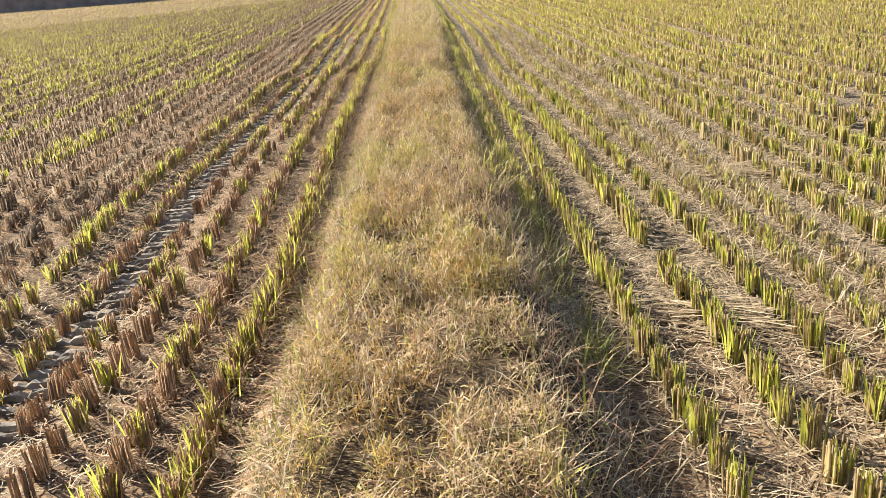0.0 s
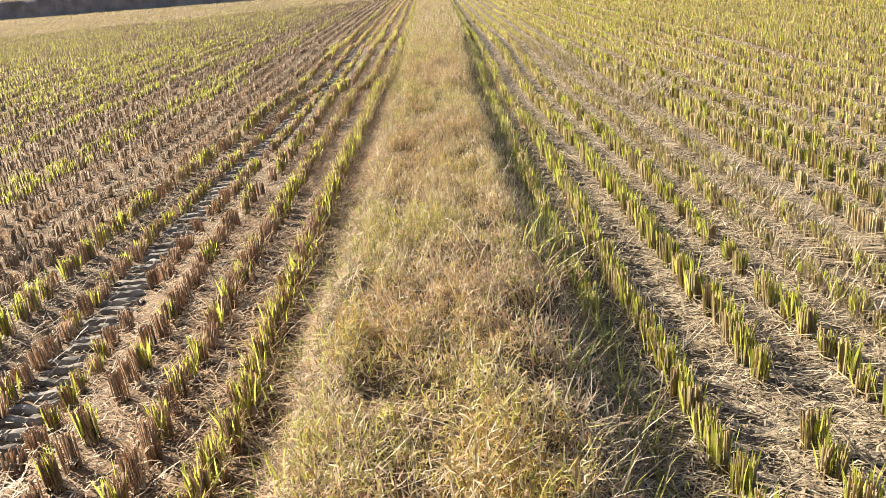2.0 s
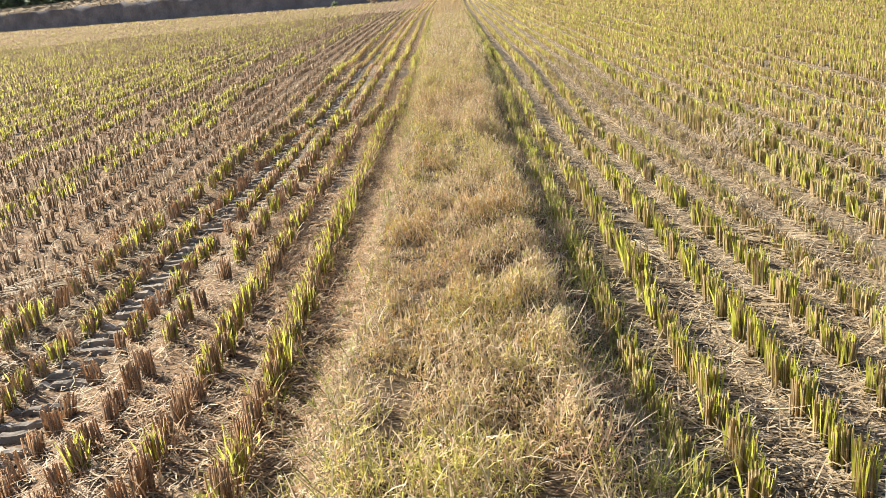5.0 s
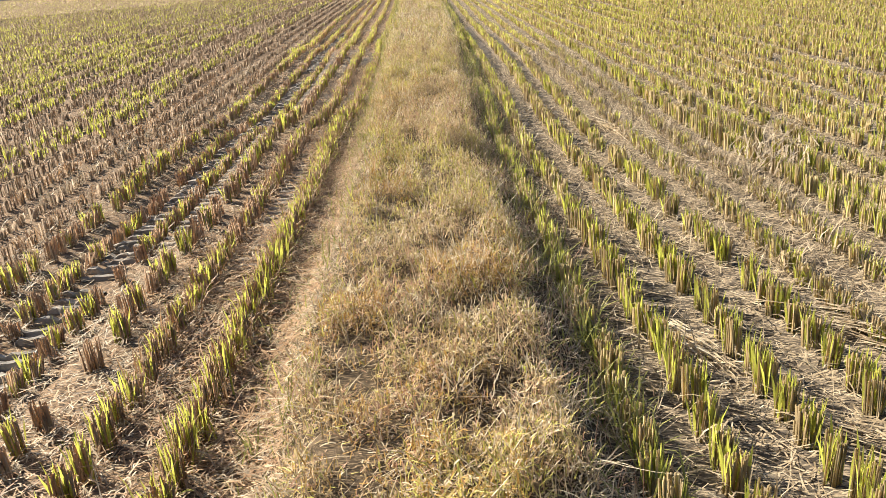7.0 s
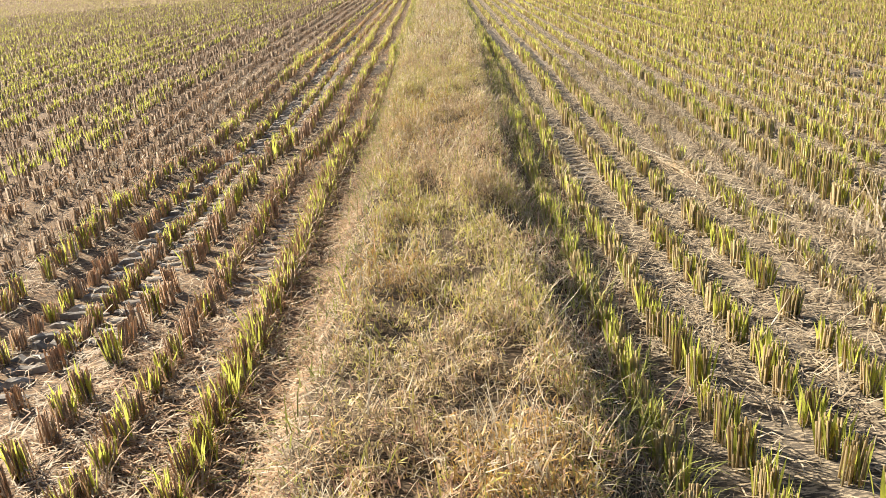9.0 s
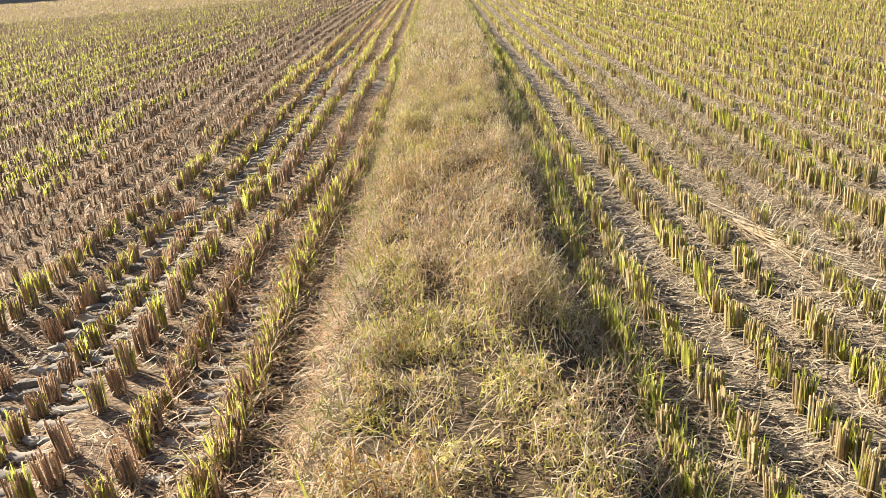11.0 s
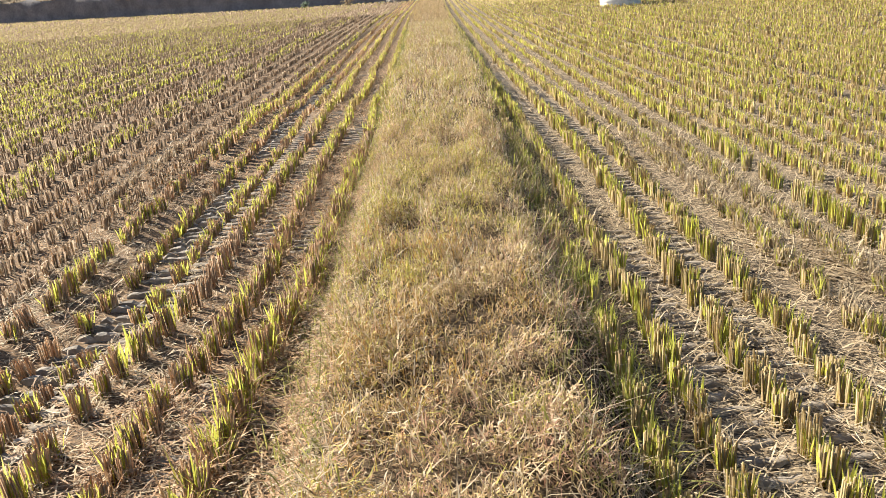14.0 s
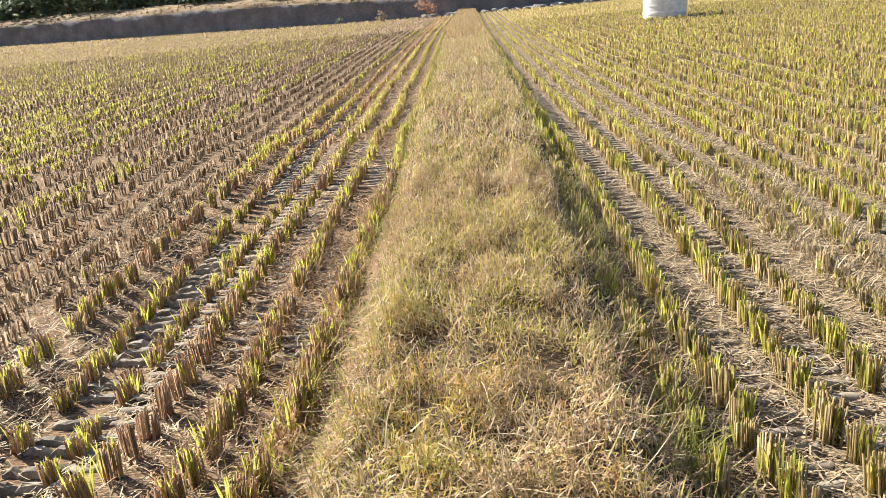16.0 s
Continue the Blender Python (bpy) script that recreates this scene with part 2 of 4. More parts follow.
def tubes(base, tip, r0, r1, sides=3, cap=True):
    """Straight tapered stalks from base to tip."""
    n = len(base)
    r0, r1 = np.broadcast_to(np.asarray(r0, float), n), np.broadcast_to(np.asarray(r1, float), n)
    d = tip - base
    d = d / np.linalg.norm(d, axis=1, keepdims=True)
    ref = np.where(np.abs(d[:, 2:]) > 0.8, np.array([[1.0, 0, 0]]), np.array([[0, 0, 1.0]]))
    a = np.cross(d, ref)
    a /= np.linalg.norm(a, axis=1, keepdims=True)
    b = np.cross(d, a)
    ring = [np.cos(2 * np.pi * k / sides) * a + np.sin(2 * np.pi * k / sides) * b for k in range(sides)]
    rows = [base + r * r0[:, None] for r in ring] + [tip + r * r1[:, None] for r in ring]
    v = np.stack(rows, 1).reshape(-1, 3)
    o = np.arange(n)[:, None] * (2 * sides)
    quads = np.concatenate([o + np.array([[k, (k + 1) % sides, sides + (k + 1) % sides, sides + k]]) for k in range(sides)])
    return v, [quads] + ([o + np.arange(sides, 2 * sides)[None]] if cap else [])


def placed(template, at, turn, size, tall):
    """Copies of a template chunk (verts, faces) as one chunk: at (n,3), turn about z, size across and height factor."""
    v, faces = template
    n, m = len(at), len(v)
    c, s = np.cos(turn)[:, None], np.sin(turn)[:, None]
    x, y = v[None, :, 0] * size[:, None], v[None, :, 1] * size[:, None]
    out = np.stack([c * x - s * y + at[:, :1], s * x + c * y + at[:, 1:2], v[None, :, 2] * tall[:, None] + at[:, 2:3]], -1).reshape(-1, 3)
    o = (np.arange(n) * m)[:, None, None]
    return out, [(np.asarray(f)[None] + o).reshape(-1, np.asarray(f).shape[1]) for f in faces]


def joined(*chunks):
    v, fs, base = [], {}, 0
    for cv, faces in chunks:
        v.append(cv)
        for f in faces:
            f = np.asarray(f)
            fs.setdefault(f.shape[1], []).append(f + base)
        base += len(cv)
    return np.concatenate(v), [np.concatenate(x) for x in fs.values()]


# ---- plan ----
FIELD = -0.115


def row_x(side, n, y):
    """Where planting row n (1 is next to the bund) runs, in x, at y."""
    y = np.asarray(y, float)
    if side < 0:
        one = np.interp(y, [0, 3, 4, 6, 8, 10.5, 11.8, 12.8, 13.5, 15, 17.4, 19, 19.8, 21, 23, 24, 26, 33, 46], [-0.97, -0.95, -0.91, -0.95, -0.97, -0.97, -1.0, -0.97, -0.91, -0.91, -0.92, -0.95, -1.02, -0.93, -0.95, -1.03, -1.0, -1.16, -1.32])
        two = np.interp(y, [0, 4, 6, 8, 12.4, 13.3, 14.7, 17, 19, 19.8, 21, 23, 24, 26, 33, 46], [-1.2, -1.22, -1.28, -1.3, -1.3, -1.18, -1.19, -1.25, -1.24, -1.33, -1.24, -1.26, -1.35, -1.32, -1.46, -1.62])
        three = np.interp(y, [0, 4.2, 6.6, 10.4, 12.6, 13.5, 14.9, 18, 19.8, 21, 26, 33, 46], [-1.5, -1.5, -1.63, -1.56, -1.6, -1.46, -1.49, -1.56, -1.64, -1.57, -1.68, -1.78, -1.92])
        return one if n == 1 else two if n == 2 else three - 0.285 * (n - 3) + 0.02 * np.sin(y * 0.55 + n * 1.3)
    if n == 0:
        return np.interp(y, [3, 7.6, 9.3, 10.5, 11.6, 13, 18, 30, 45], [0.57, 0.54, 0.53, 0.50, 0.48, 0.50, 0.52, 0.42, 0.30])
    one = np.interp(y, [0, 3, 5.4, 7.5, 8.5, 9.7, 11, 12, 13, 15, 17, 24, 45], [0.79, 0.78, 0.75, 0.79, 0.76, 0.75, 0.68, 0.69, 0.71, 0.71, 0.72, 0.60, 0.42])
    two = np.interp(y, [0, 3, 5, 7.5, 9, 10, 11, 12, 13, 14, 15.5, 17, 24, 45], [1.12, 1.11, 1.09, 1.08, 1.06, 1.03, 0.99, 0.98, 1.0, 1.02, 1.06, 1.05, 0.94, 0.76])
    three = np.interp(y, [0, 4, 5, 7.5, 10, 11, 13, 15, 17, 24, 45], [1.43, 1.41, 1.37, 1.37, 1.33, 1.27, 1.29, 1.31, 1.34, 1.27, 1.10])
    return one if n == 1 else two if n == 2 else three + 0.29 * (n - 3) + 0.02 * np.sin(y * 0.5 + n * 1.7)


HOLLOWS = ((0.12, 7.0, 0.16), (0.33, 9.95, 0.22), (0.36, 12.8, 0.20), (0.33, 4.2, 0.22))


def hollow(x, y):
    """Hollows added to bring dark shade onto the bund, 0 outside to 1 in the middle: x, y, radius."""
    out = 0.0
    for a, b, r in HOLLOWS:
        out = np.maximum(out, step(1.0, 0.45, np.hypot((x - a) / r, (y - b) / (1.5 * r))))
    return out


def left_out(y):
    """How much further out than near the camera the bund's left edge lies."""
    return np.interp(y, [12, 19, 26, 33, 46], [0, -0.20, -0.24, -0.38, -0.54])


def right_out(y):
    return np.interp(y, [13, 19, 27, 45], [0, 0.16, 0.12, -0.02])


def bund_top(y):
    return np.interp(y, [0, 3, 5, 7, 9, 11, 13, 16, 80], [0.20, 0.20, 0.20, 0.15, 0.13, 0.14, 0.16, 0.14, 0.14])


def field_lift(x, y):
    """The paddy rises a little towards its far corner."""
    return 0.0122 * np.maximum(0, -np.asarray(x, float) - 12) * step(55.0, 85.0, np.asarray(y, float))


def ground_z(x, y, fine=True):
    x, y = np.asarray(x, float), np.asarray(y, float)
    z = FIELD + field_lift(x, y) + 0.02 * (fbm(x * 1.1, y * 1.1, 3) - 0.5)
    rut = row_x(-1, 3, np.minimum(y, 45)) - 0.43
    z = z - 0.045 * step(0.32, 0.2, np.abs(x - rut)) * (y < 60)
    for n in (1, 2):
        mid = 0.5 * (row_x(1, n, np.minimum(y, 45)) + row_x(1, n + 1, np.minimum(y, 45)))
        z = z - 0.012 * step(0.16, 0.08, np.abs(x - mid)) * (y < 60)
    far_in = step(5.4, 6.2, y)
    wl, wr = 0.10 * (vnoise(y * 1.3, 0 * y, 11) - 0.5), 0.10 * (vnoise(y * 1.1, 0 * y + 5, 12) - 0.5)
    wl, wr = wl + left_out(y), wr + right_out(y)
    rise = step(-0.77 + wl, -0.47 + wl, x) * step(0.62 - 0.09 * far_in + wr, 0.15 - 0.03 * far_in + wr, x) * (y < 79)
    z = z + rise * (bund_top(y) - FIELD + 0.07 * (fbm(x * 2.4, y * 2.4, 5) - 0.5))
    z = z - 0.06 * hollow(x, y) * rise
    if fine:
        z = z + (0.028 - 0.008 * rise) * (1 - 0.8 * step(0.22, 0.12, np.abs(x - rut))) * (fbm(x * 11, y * 11, 8, 3) - 0.5) * (np.abs(x) < 6) * (y < 22)
    return z


def spaced(parts):
    out = [np.array([parts[0][0]])]
    for (a, b, s) in parts:
        out.append(np.linspace(a, b, max(2, int(round((b - a) / s)) + 1))[1:])
    return np.concatenate(out)


gx = spaced([(-1500, -300, 150), (-300, -60, 20), (-60, -12, 3), (-12, -5, 0.4), (-5, -2.6, 0.12), (-2.6, 1.9, 0.08), (1.9, 5, 0.12), (5, 12, 0.4), (12, 60, 3), (60, 300, 20), (300, 1500, 150)])
gy = spaced([(-300, -30, 30), (-30, -2, 2), (-2, 1.5, 0.2), (1.5, 17, 0.105), (17, 26, 0.2), (26, 45, 0.6), (45, 90, 2.0), (90, 300, 15), (300, 2000, 120)])
GX, GY = np.meshgrid(gx, gy)
gv = np.stack([GX, GY, ground_z(GX, GY)], -1).reshape(-1, 3)
ii = np.arange((len(gy) - 1) * len(gx)).reshape(len(gy) - 1, len(gx))[:, :-1].ravel()
gq = np.stack([ii, ii + 1, ii + 1 + len(gx), ii + len(gx)], 1)
ground = new("ground", mesh_of("ground", [(gv, [gq])], M_SOIL, smooth=True))
ground.data.materials.append(M_BUND)
mid_x, mid_y = gv[gq, 0].mean(1), gv[gq, 1].mean(1)
ground.data.materials.append(M_STREWN)
on_top = (mid_x > -0.68 + left_out(mid_y)) & (mid_x < 0.46 + right_out(mid_y)) & (mid_y < 79)
ground.data.polygons.foreach_set("material_index", np.where(on_top, 1, np.where((mid_x > 0.46) & (np.abs(mid_y - 1.8) > 0.8 + 1.2 * vnoise(mid_x * 3, mid_y * 3, 15)), 2, 0)).astype(np.int32))
tagged(ground, "harvested rice paddy soil with a raised earth bund", "ground", kind="structure")

# ---- rice stubble ----


def stubble_template(seed, stalks, wide, deep, high, radius, cap=True):
    """A bundle of packed stalks cut off level: wide in x, deep along the row; a few are snapped short."""
    r = np.random.default_rng(seed)
    a, d = r.uniform(0, 2 * np.pi, stalks), np.sqrt(r.uniform(0, 1, stalks))
    base = np.stack([wide * d * np.cos(a), deep * d * np.sin(a), np.full(stalks, -0.02)], -1)
    h = high * (1 + r.normal(0, 0.06, stalks)) * np.where(r.uniform(0, 1, stalks) < 0.14, r.uniform(0.35, 0.8, stalks), 1.0)
    tilt = r.normal(0, 0.07, 2)
    tip = base + np.stack([base[:, 0] * 0.10 + (tilt[0] + r.normal(0, 0.03, stalks)) * h, base[:, 1] * 0.10 + (tilt[1] + r.normal(0, 0.03, stalks)) * h, h + 0.02], -1)
    return tubes(base, tip, radius * r.uniform(0.8, 1.2, stalks), radius * r.uniform(0.7, 1.0, stalks), 3, cap)


def rooted(template, per):
    """The same bundle with its stalks or blades, of so many corners each, grown together in one root below the soil."""
    v, faces = template
    o = np.arange(len(v) // per) * per
    return np.concatenate([v, [[0, 0, -0.035]]]), list(faces) + [np.stack([o, o + 1, 0 * o + len(v)], 1)]


def strip_template(seed, stalks, spread, low, high, width, fold):
    """A clump of upright stalk strips, folded along their length where fold is given."""
    r = np.random.default_rng(seed)
    x, y, h = r.uniform(-spread * 0.8, spread * 0.8, stalks), r.uniform(-spread * 1.35, spread * 1.35, stalks), r.uniform(low, high, stalks)
    lx, ly = r.normal(0, 0.008, stalks), r.normal(0, 0.008, stalks)
    cols = [(-width, fold), (0.0, -fold), (width, fold)] if fold else [(-width, 0.0), (width, 0.0)]
    rows = [np.stack([x + a, y + b, 0 * h - 0.005], -1) for a, b in cols] + [np.stack([x + lx + a * 0.9, y + ly + b, h], -1) for a, b in cols]
    v, m = np.stack(rows, 1).reshape(-1, 3), len(cols)
    o = np.arange(stalks)[:, None] * 2 * m
    return v, [np.concatenate([o + np.array([[k, k + 1, m + k + 1, m + k]]) for k in range(m - 1)])]


def clump_template(seed, stalks, spread, low, high, width):
    """A tuft of packed stalks seen from further off: flat stalks turned every way."""
    r = np.random.default_rng(seed)
    a, d, t = r.uniform(0, 2 * np.pi, stalks), np.sqrt(r.uniform(0.1, 1, stalks)) * spread, r.uniform(0, np.pi, stalks)
    x, y, h = d * np.cos(a) * 0.7, d * np.sin(a) * 1.75, r.uniform(low, high, stalks)
    foot = [np.stack([x * 0.85 + q * width * np.cos(t), y * 0.9 + q * width * np.sin(t), 0 * x - 0.01], -1) for q in (-1, 1)]
    head = [np.stack([x * 1.1 + q * width * np.cos(t), y * 1.1 + q * width * np.sin(t), h], -1) for q in (1, -1)]
    return np.stack(foot + head, 1).reshape(-1, 3), [np.arange(stalks)[:, None] * 4 + np.array([[0, 1, 2, 3]])]


def tip_template(seed, count, spread, low, high, width):
    """Young shoots that stand out of the top of a tuft."""
    r = np.random.default_rng(seed + 900)
    a, d = r.uniform(0, 2 * np.pi, count), spread * np.sqrt(r.uniform(0.1, 1, count))
    base = np.stack([d * np.cos(a) * 0.6, d * np.sin(a) * 1.75, r.uniform(0.025, 0.07, count)], -1)
    return blades(base, r.uniform(low, high, count), width, r.uniform(0, 2 * np.pi, count), np.abs(r.normal(0, 0.14, count)), r.uniform(0, 0.3, count), 1, twist=r.uniform(0, np.pi, count))


def shoot_template(seed, count, wide, deep, low, high, width, segs=2):
    """Young yellow-green blades and sheaths that grow up through a bundle of stalks."""
    r = np.random.default_rng(seed + 500)
    a, d = r.uniform(0, 2 * np.pi, count), np.sqrt(r.uniform(0, 1, count))
    base = np.stack([wide * d * np.cos(a), deep * d * np.sin(a), np.full(count, -0.015)], -1)
    return blades(base, r.uniform(low, high, count), r.uniform(0.7, 1.2, count) * width, r.uniform(0, 2 * np.pi, count), np.abs(r.normal(0, 0.09, count)), r.uniform(0, 0.3, count), segs, twist=r.uniform(0, np.pi, count), foot=0.15, knee=0.66)


NEAR = 14
near_stalk = [stubble_template(k, 23 + k % 6, 0.029 + 0.004 * (k % 3), 0.036 + 0.007 * (k % 2), 0.120, 0.0042) for k in range(NEAR)]
near_shoot = [shoot_template(k, 19 + k % 8, 0.034, 0.045, 0.125, 0.185, 0.0105) for k in range(NEAR)]
mid_stalk = [joined(stubble_template(40 + k, 6, 0.026, 0.052, 0.108, 0.0061, False), clump_template(40 + k, 9, 0.032, 0.08, 0.122, 0.0060)) for k in range(8)]
mid_shoot = [tip_template(40 + k, 14, 0.044, 0.06, 0.115, 0.0120) for k in range(8)]
far_stalk = [joined(stubble_template(80 + k, 2, 0.02, 0.05, 0.105, 0.014, False), clump_template(80 + k, 2, 0.034, 0.08, 0.115, 0.015)) for k in range(6)]
far_shoot = [tip_template(80 + k, 5, 0.044, 0.06, 0.105, 0.018) for k in range(6)]
last_stalk = [strip_template(120 + k, 2, 0.04, 0.085, 0.12, 0.02, 0) for k in range(4)]
last_shoot = [tip_template(120 + k, 3, 0.045, 0.07, 0.10, 0.030) for k in range(4)]


def row_look(side, n):
    """Share of green, height factor and share of plants that stand, for a row."""
    if side < 0:
        table = {1: (0.9, 1.12, 0.98), 2: (0.75, 1.05, 0.97), 3: (0.36, 1.05, 0.93), 4: (0.55, 0.85, 0.86), 5: (0.6, 0.85, 0.93), 6: (0.72, 1.05, 0.97), 7: (0.32, 0.86, 0.95), 8: (0.18, 0.78, 0.94), 9: (0.2, 0.82, 0.95), 10: (0.28, 0.9, 0.96), 11: (0.55, 1.0, 0.97), 12: (0.6, 1.0, 0.97), 13: (0.3, 0.9, 0.96), 14: (0.12, 0.9, 0.96), 15: (0.3, 0.85, 0.96), 16: (0.75, 1.0, 0.96), 17: (0.3, 0.8, 0.95)}
        base = 0.56 + 0.5 * vnoise(n * 0.23, 4.5, 17)
        return table.get(n, (0.12 if n % 6 == 2 else float(base * (0.55, 1.0, 0.2, 0.9, 1.15, 0.7)[n % 6]), (0.9, 1.08, 0.62, 0.95, 1.12, 0.85)[n % 6], 0.96))
    table = {0: (1.2, 1.1, 0.93), 1: (1.5, 1.12, 0.98), 2: (1.5, 1.12, 0.98), 3: (1.2, 1.0, 0.94), 4: (0.95, 0.84, 0.92), 5: (0.9, 0.8, 0.93), 6: (1.4, 1.1, 0.98), 7: (1.1, 1.0, 0.97), 8: (0.9, 0.92, 0.97)}
    return table.get(n, (float(0.9 + 0.5 * vnoise(n * 0.3, 9.5, 18)) * (0.9, 1.2, 0.65, 1.1, 1.25, 0.85)[n % 6], (0.95, 1.08, 0.66, 1.0, 1.1, 0.85)[n % 6], 0.97))


plants = []                                 # side, row, x, y, z, green, height factor, turn
for side, count in ((-1, 230), (1, 160)):
    for n in range(0 if side > 0 else 1, count):
        xa = abs(float(row_x(side, n, 10.0)))
        y0, y1 = (-7.0 if xa < 12 else 22.0 if xa < 22 else 40.0), 74.0
        if n == 0:
            y0, y1 = 4.6, 21.0
        ys = np.arange(y0, y1, 0.15) if n == 0 else np.concatenate([np.arange(y0, max(y0, 38), 0.15), np.arange(max(y0, 38), y1, 0.28)]) + rng.uniform(0, 0.14)
        ys = ys + rng.normal(0, 0.010, len(ys))
        green, tall, stand = row_look(side, n)
        keep = rng.uniform(0, 1, len(ys)) < stand * (0.88 + 0.25 * vnoise(ys * 0.8, ys * 0 + n * 3.1, 21))
        ys = ys[keep]
        xs = row_x(side, n, np.minimum(ys, 45)) + rng.normal(0, 0.009, len(ys))
        along_row = vnoise(ys * (1.15 if n <= 6 else 0.7), 0 * ys + 7.3 * n + 3 * side, 31)
        wide_patch = fbm(xs * 0.35, ys * 0.22, 35)
        chance = step(*((0.18, 0.82) if n <= 6 else (0.30, 0.68)), green * (1 + (0.9 if side < 0 else 0.55) * step(9.0, 15.0, ys) * (n <= 3)) * (0.45 + 0.65 * along_row + 0.45 * (wide_patch - 0.5)) + 0.10)
        g = rng.uniform(0, 1, len(ys)) < chance
        h = tall * rng.normal(1, 0.08, len(ys)) * (0.88 + 0.24 * vnoise(ys * 0.7, 0 * ys + 5.1 * n, 33))
        plants.append(np.stack([0 * ys + side, 0 * ys + n, xs, ys, ground_z(xs, ys, False), g * (0.62 + 0.3 * along_row + 0.28 * rng.uniform(0, 1, len(ys))), np.clip(h, 0.4, 1.4), rng.normal(0, 0.35, len(ys)) + np.pi * rng.integers(0, 2, len(ys))], 1))
plants = np.concatenate(plants)

stalk_meshes = {-1: [mesh_of("stalks", [rooted(t, 6)], M_STALK) for t in near_stalk], 1: [mesh_of("pale_stalks", [rooted(t, 6)], M_PALE) for t in near_stalk]}
shoot_meshes = [mesh_of("regrowth", [rooted(t, 5)], M_SHOOT) for t in near_shoot]
side_, n_, px, py = plants[:, 0], plants[:, 1], plants[:, 2], plants[:, 3]
single = (n_ >= 1) & (n_ <= 3) & (py > 2.0) & (py < 9.4)
for row in plants[single]:
    k = int(rng.integers(NEAR))
    ob = new("rice_stubble", stalk_meshes[int(row[0])][k])
    ob.matrix_basis = Matrix.LocRotScale(Vector(row[2:5]), Euler((0, 0, row[7])), Vector((*rng.uniform(0.9, 1.18, 2), row[6])))
    has_green = row[5] > 0
    tagged(ob, "cut brown rice stubble clump with yellow-green regrowth shoots" if has_green else "cut dry brown rice stubble clump standing in soil", "rice stubble", "rice stubble rows")
    if has_green:
        part("regrowth", shoot_meshes[k], M_SHOOT, ob, "yellow-green young shoots")


def stuff_stubble(name, rows, stalk_t, shoot_t, label):
    x = rows[:, 2]
    pale = (x >= 0) | ((x > -1.9) & (rows[:, 3] > 18))
    for some, material, word in ((rows[~pale & (x > -2.55)], M_STALK, "brown "), (rows[pale], M_PALE, "straw-coloured "), (rows[x <= -2.55], M_GREY, "greyish-brown ")):
        if len(some):
            one_stuff(name, some, stalk_t, shoot_t, word + label, material)


def one_stuff(name, rows, stalk_t, shoot_t, label, material):
    pick = rng.integers(0, len(stalk_t), len(rows))
    a, b = [], []
    for k in range(len(stalk_t)):
        r = rows[pick == k]
        if len(r):
            a.append(placed(stalk_t[k], r[:, 2:5], r[:, 7], rng.uniform(0.95, 1.25, len(r)), r[:, 6]))
        r = r[r[:, 5] > 0]
        if len(r):
            b.append(placed(shoot_t[k], r[:, 2:5], r[:, 7], np.full(len(r), 1.0), r[:, 6] * r[:, 5]))
    ob = tagged(new(name, mesh_of(name, a, material)), label, "rice stubble", kind="stuff")
    tagged(part("regrowth", mesh_of("regrowth", b, M_SHOOT), M_SHOOT, ob, "yellow-green young shoots"), kind="stuff")


behind = (py < 1.2) | ((py < 2.0) & (np.abs(px) > 5))
near = ~single & ~behind & (((py < 13) & (px > -2.6) & (px < 3.0)) | ((py < 18) & (np.abs(px) < 2.45)) | ((py < 6.5) & (np.abs(px) < 4)))
beside = np.abs(px) > 0.68 * py + 0.7
near &= ~beside
ragged_y, ragged_x = rng.normal(0, 2.5, len(px)), rng.normal(0, 1.0, len(px))
mid = ~single & ~near & ~behind & ~beside & (py + ragged_y < 25) & (np.abs(px) + ragged_x < 9.5)
far = ~single & ~near & ~mid & (py < 52) & (~beside | (np.abs(px) < 12))
last = ~single & ~near & ~mid & ~far
stuff_stubble("rice_stubble_field", plants[near], near_stalk, near_shoot, "rows of cut rice stubble with green shoots")
stuff_stubble("rice_stubble_field", plants[mid], mid_stalk, mid_shoot, "rows of rice stubble further down the paddy")
stuff_stubble("rice_stubble_field", plants[far], far_stalk, far_shoot, "far rice stubble rows with yellow-green shoots")
fx, fy = (a.ravel() for a in np.meshgrid(np.arange(-70, 30, 0.57), np.arange(74, 106, 0.34)))
ok = fy < np.where(fx > -3, 76.5, np.where(fx > -12, 77.8 - (fx + 3) * 0.39, 81.3 - (fx + 12) * 0.4))
fx, fy = fx[ok] + rng.normal(0, 0.03, ok.sum()), fy[ok] + rng.normal(0, 0.05, ok.sum())
extra = np.stack([0 * fx, 0 * fx, fx, fy, ground_z(fx, fy, False), 1.0 * (rng.uniform(0, 1, len(fx)) < 0.4 + 0.4 * fbm(fx * 0.2, fy * 0.2, 39)), rng.uniform(0.9, 1.3, len(fx)), rng.uniform(0, 6.28, len(fx))], 1)
plants, last = np.concatenate([plants, extra]), np.concatenate([last, np.ones(len(fx), bool)])
stuff_stubble("rice_stubble_field", plants[last], last_stalk, last_shoot, "distant rice stubble rows across the paddy")

# ---- tread marks ----


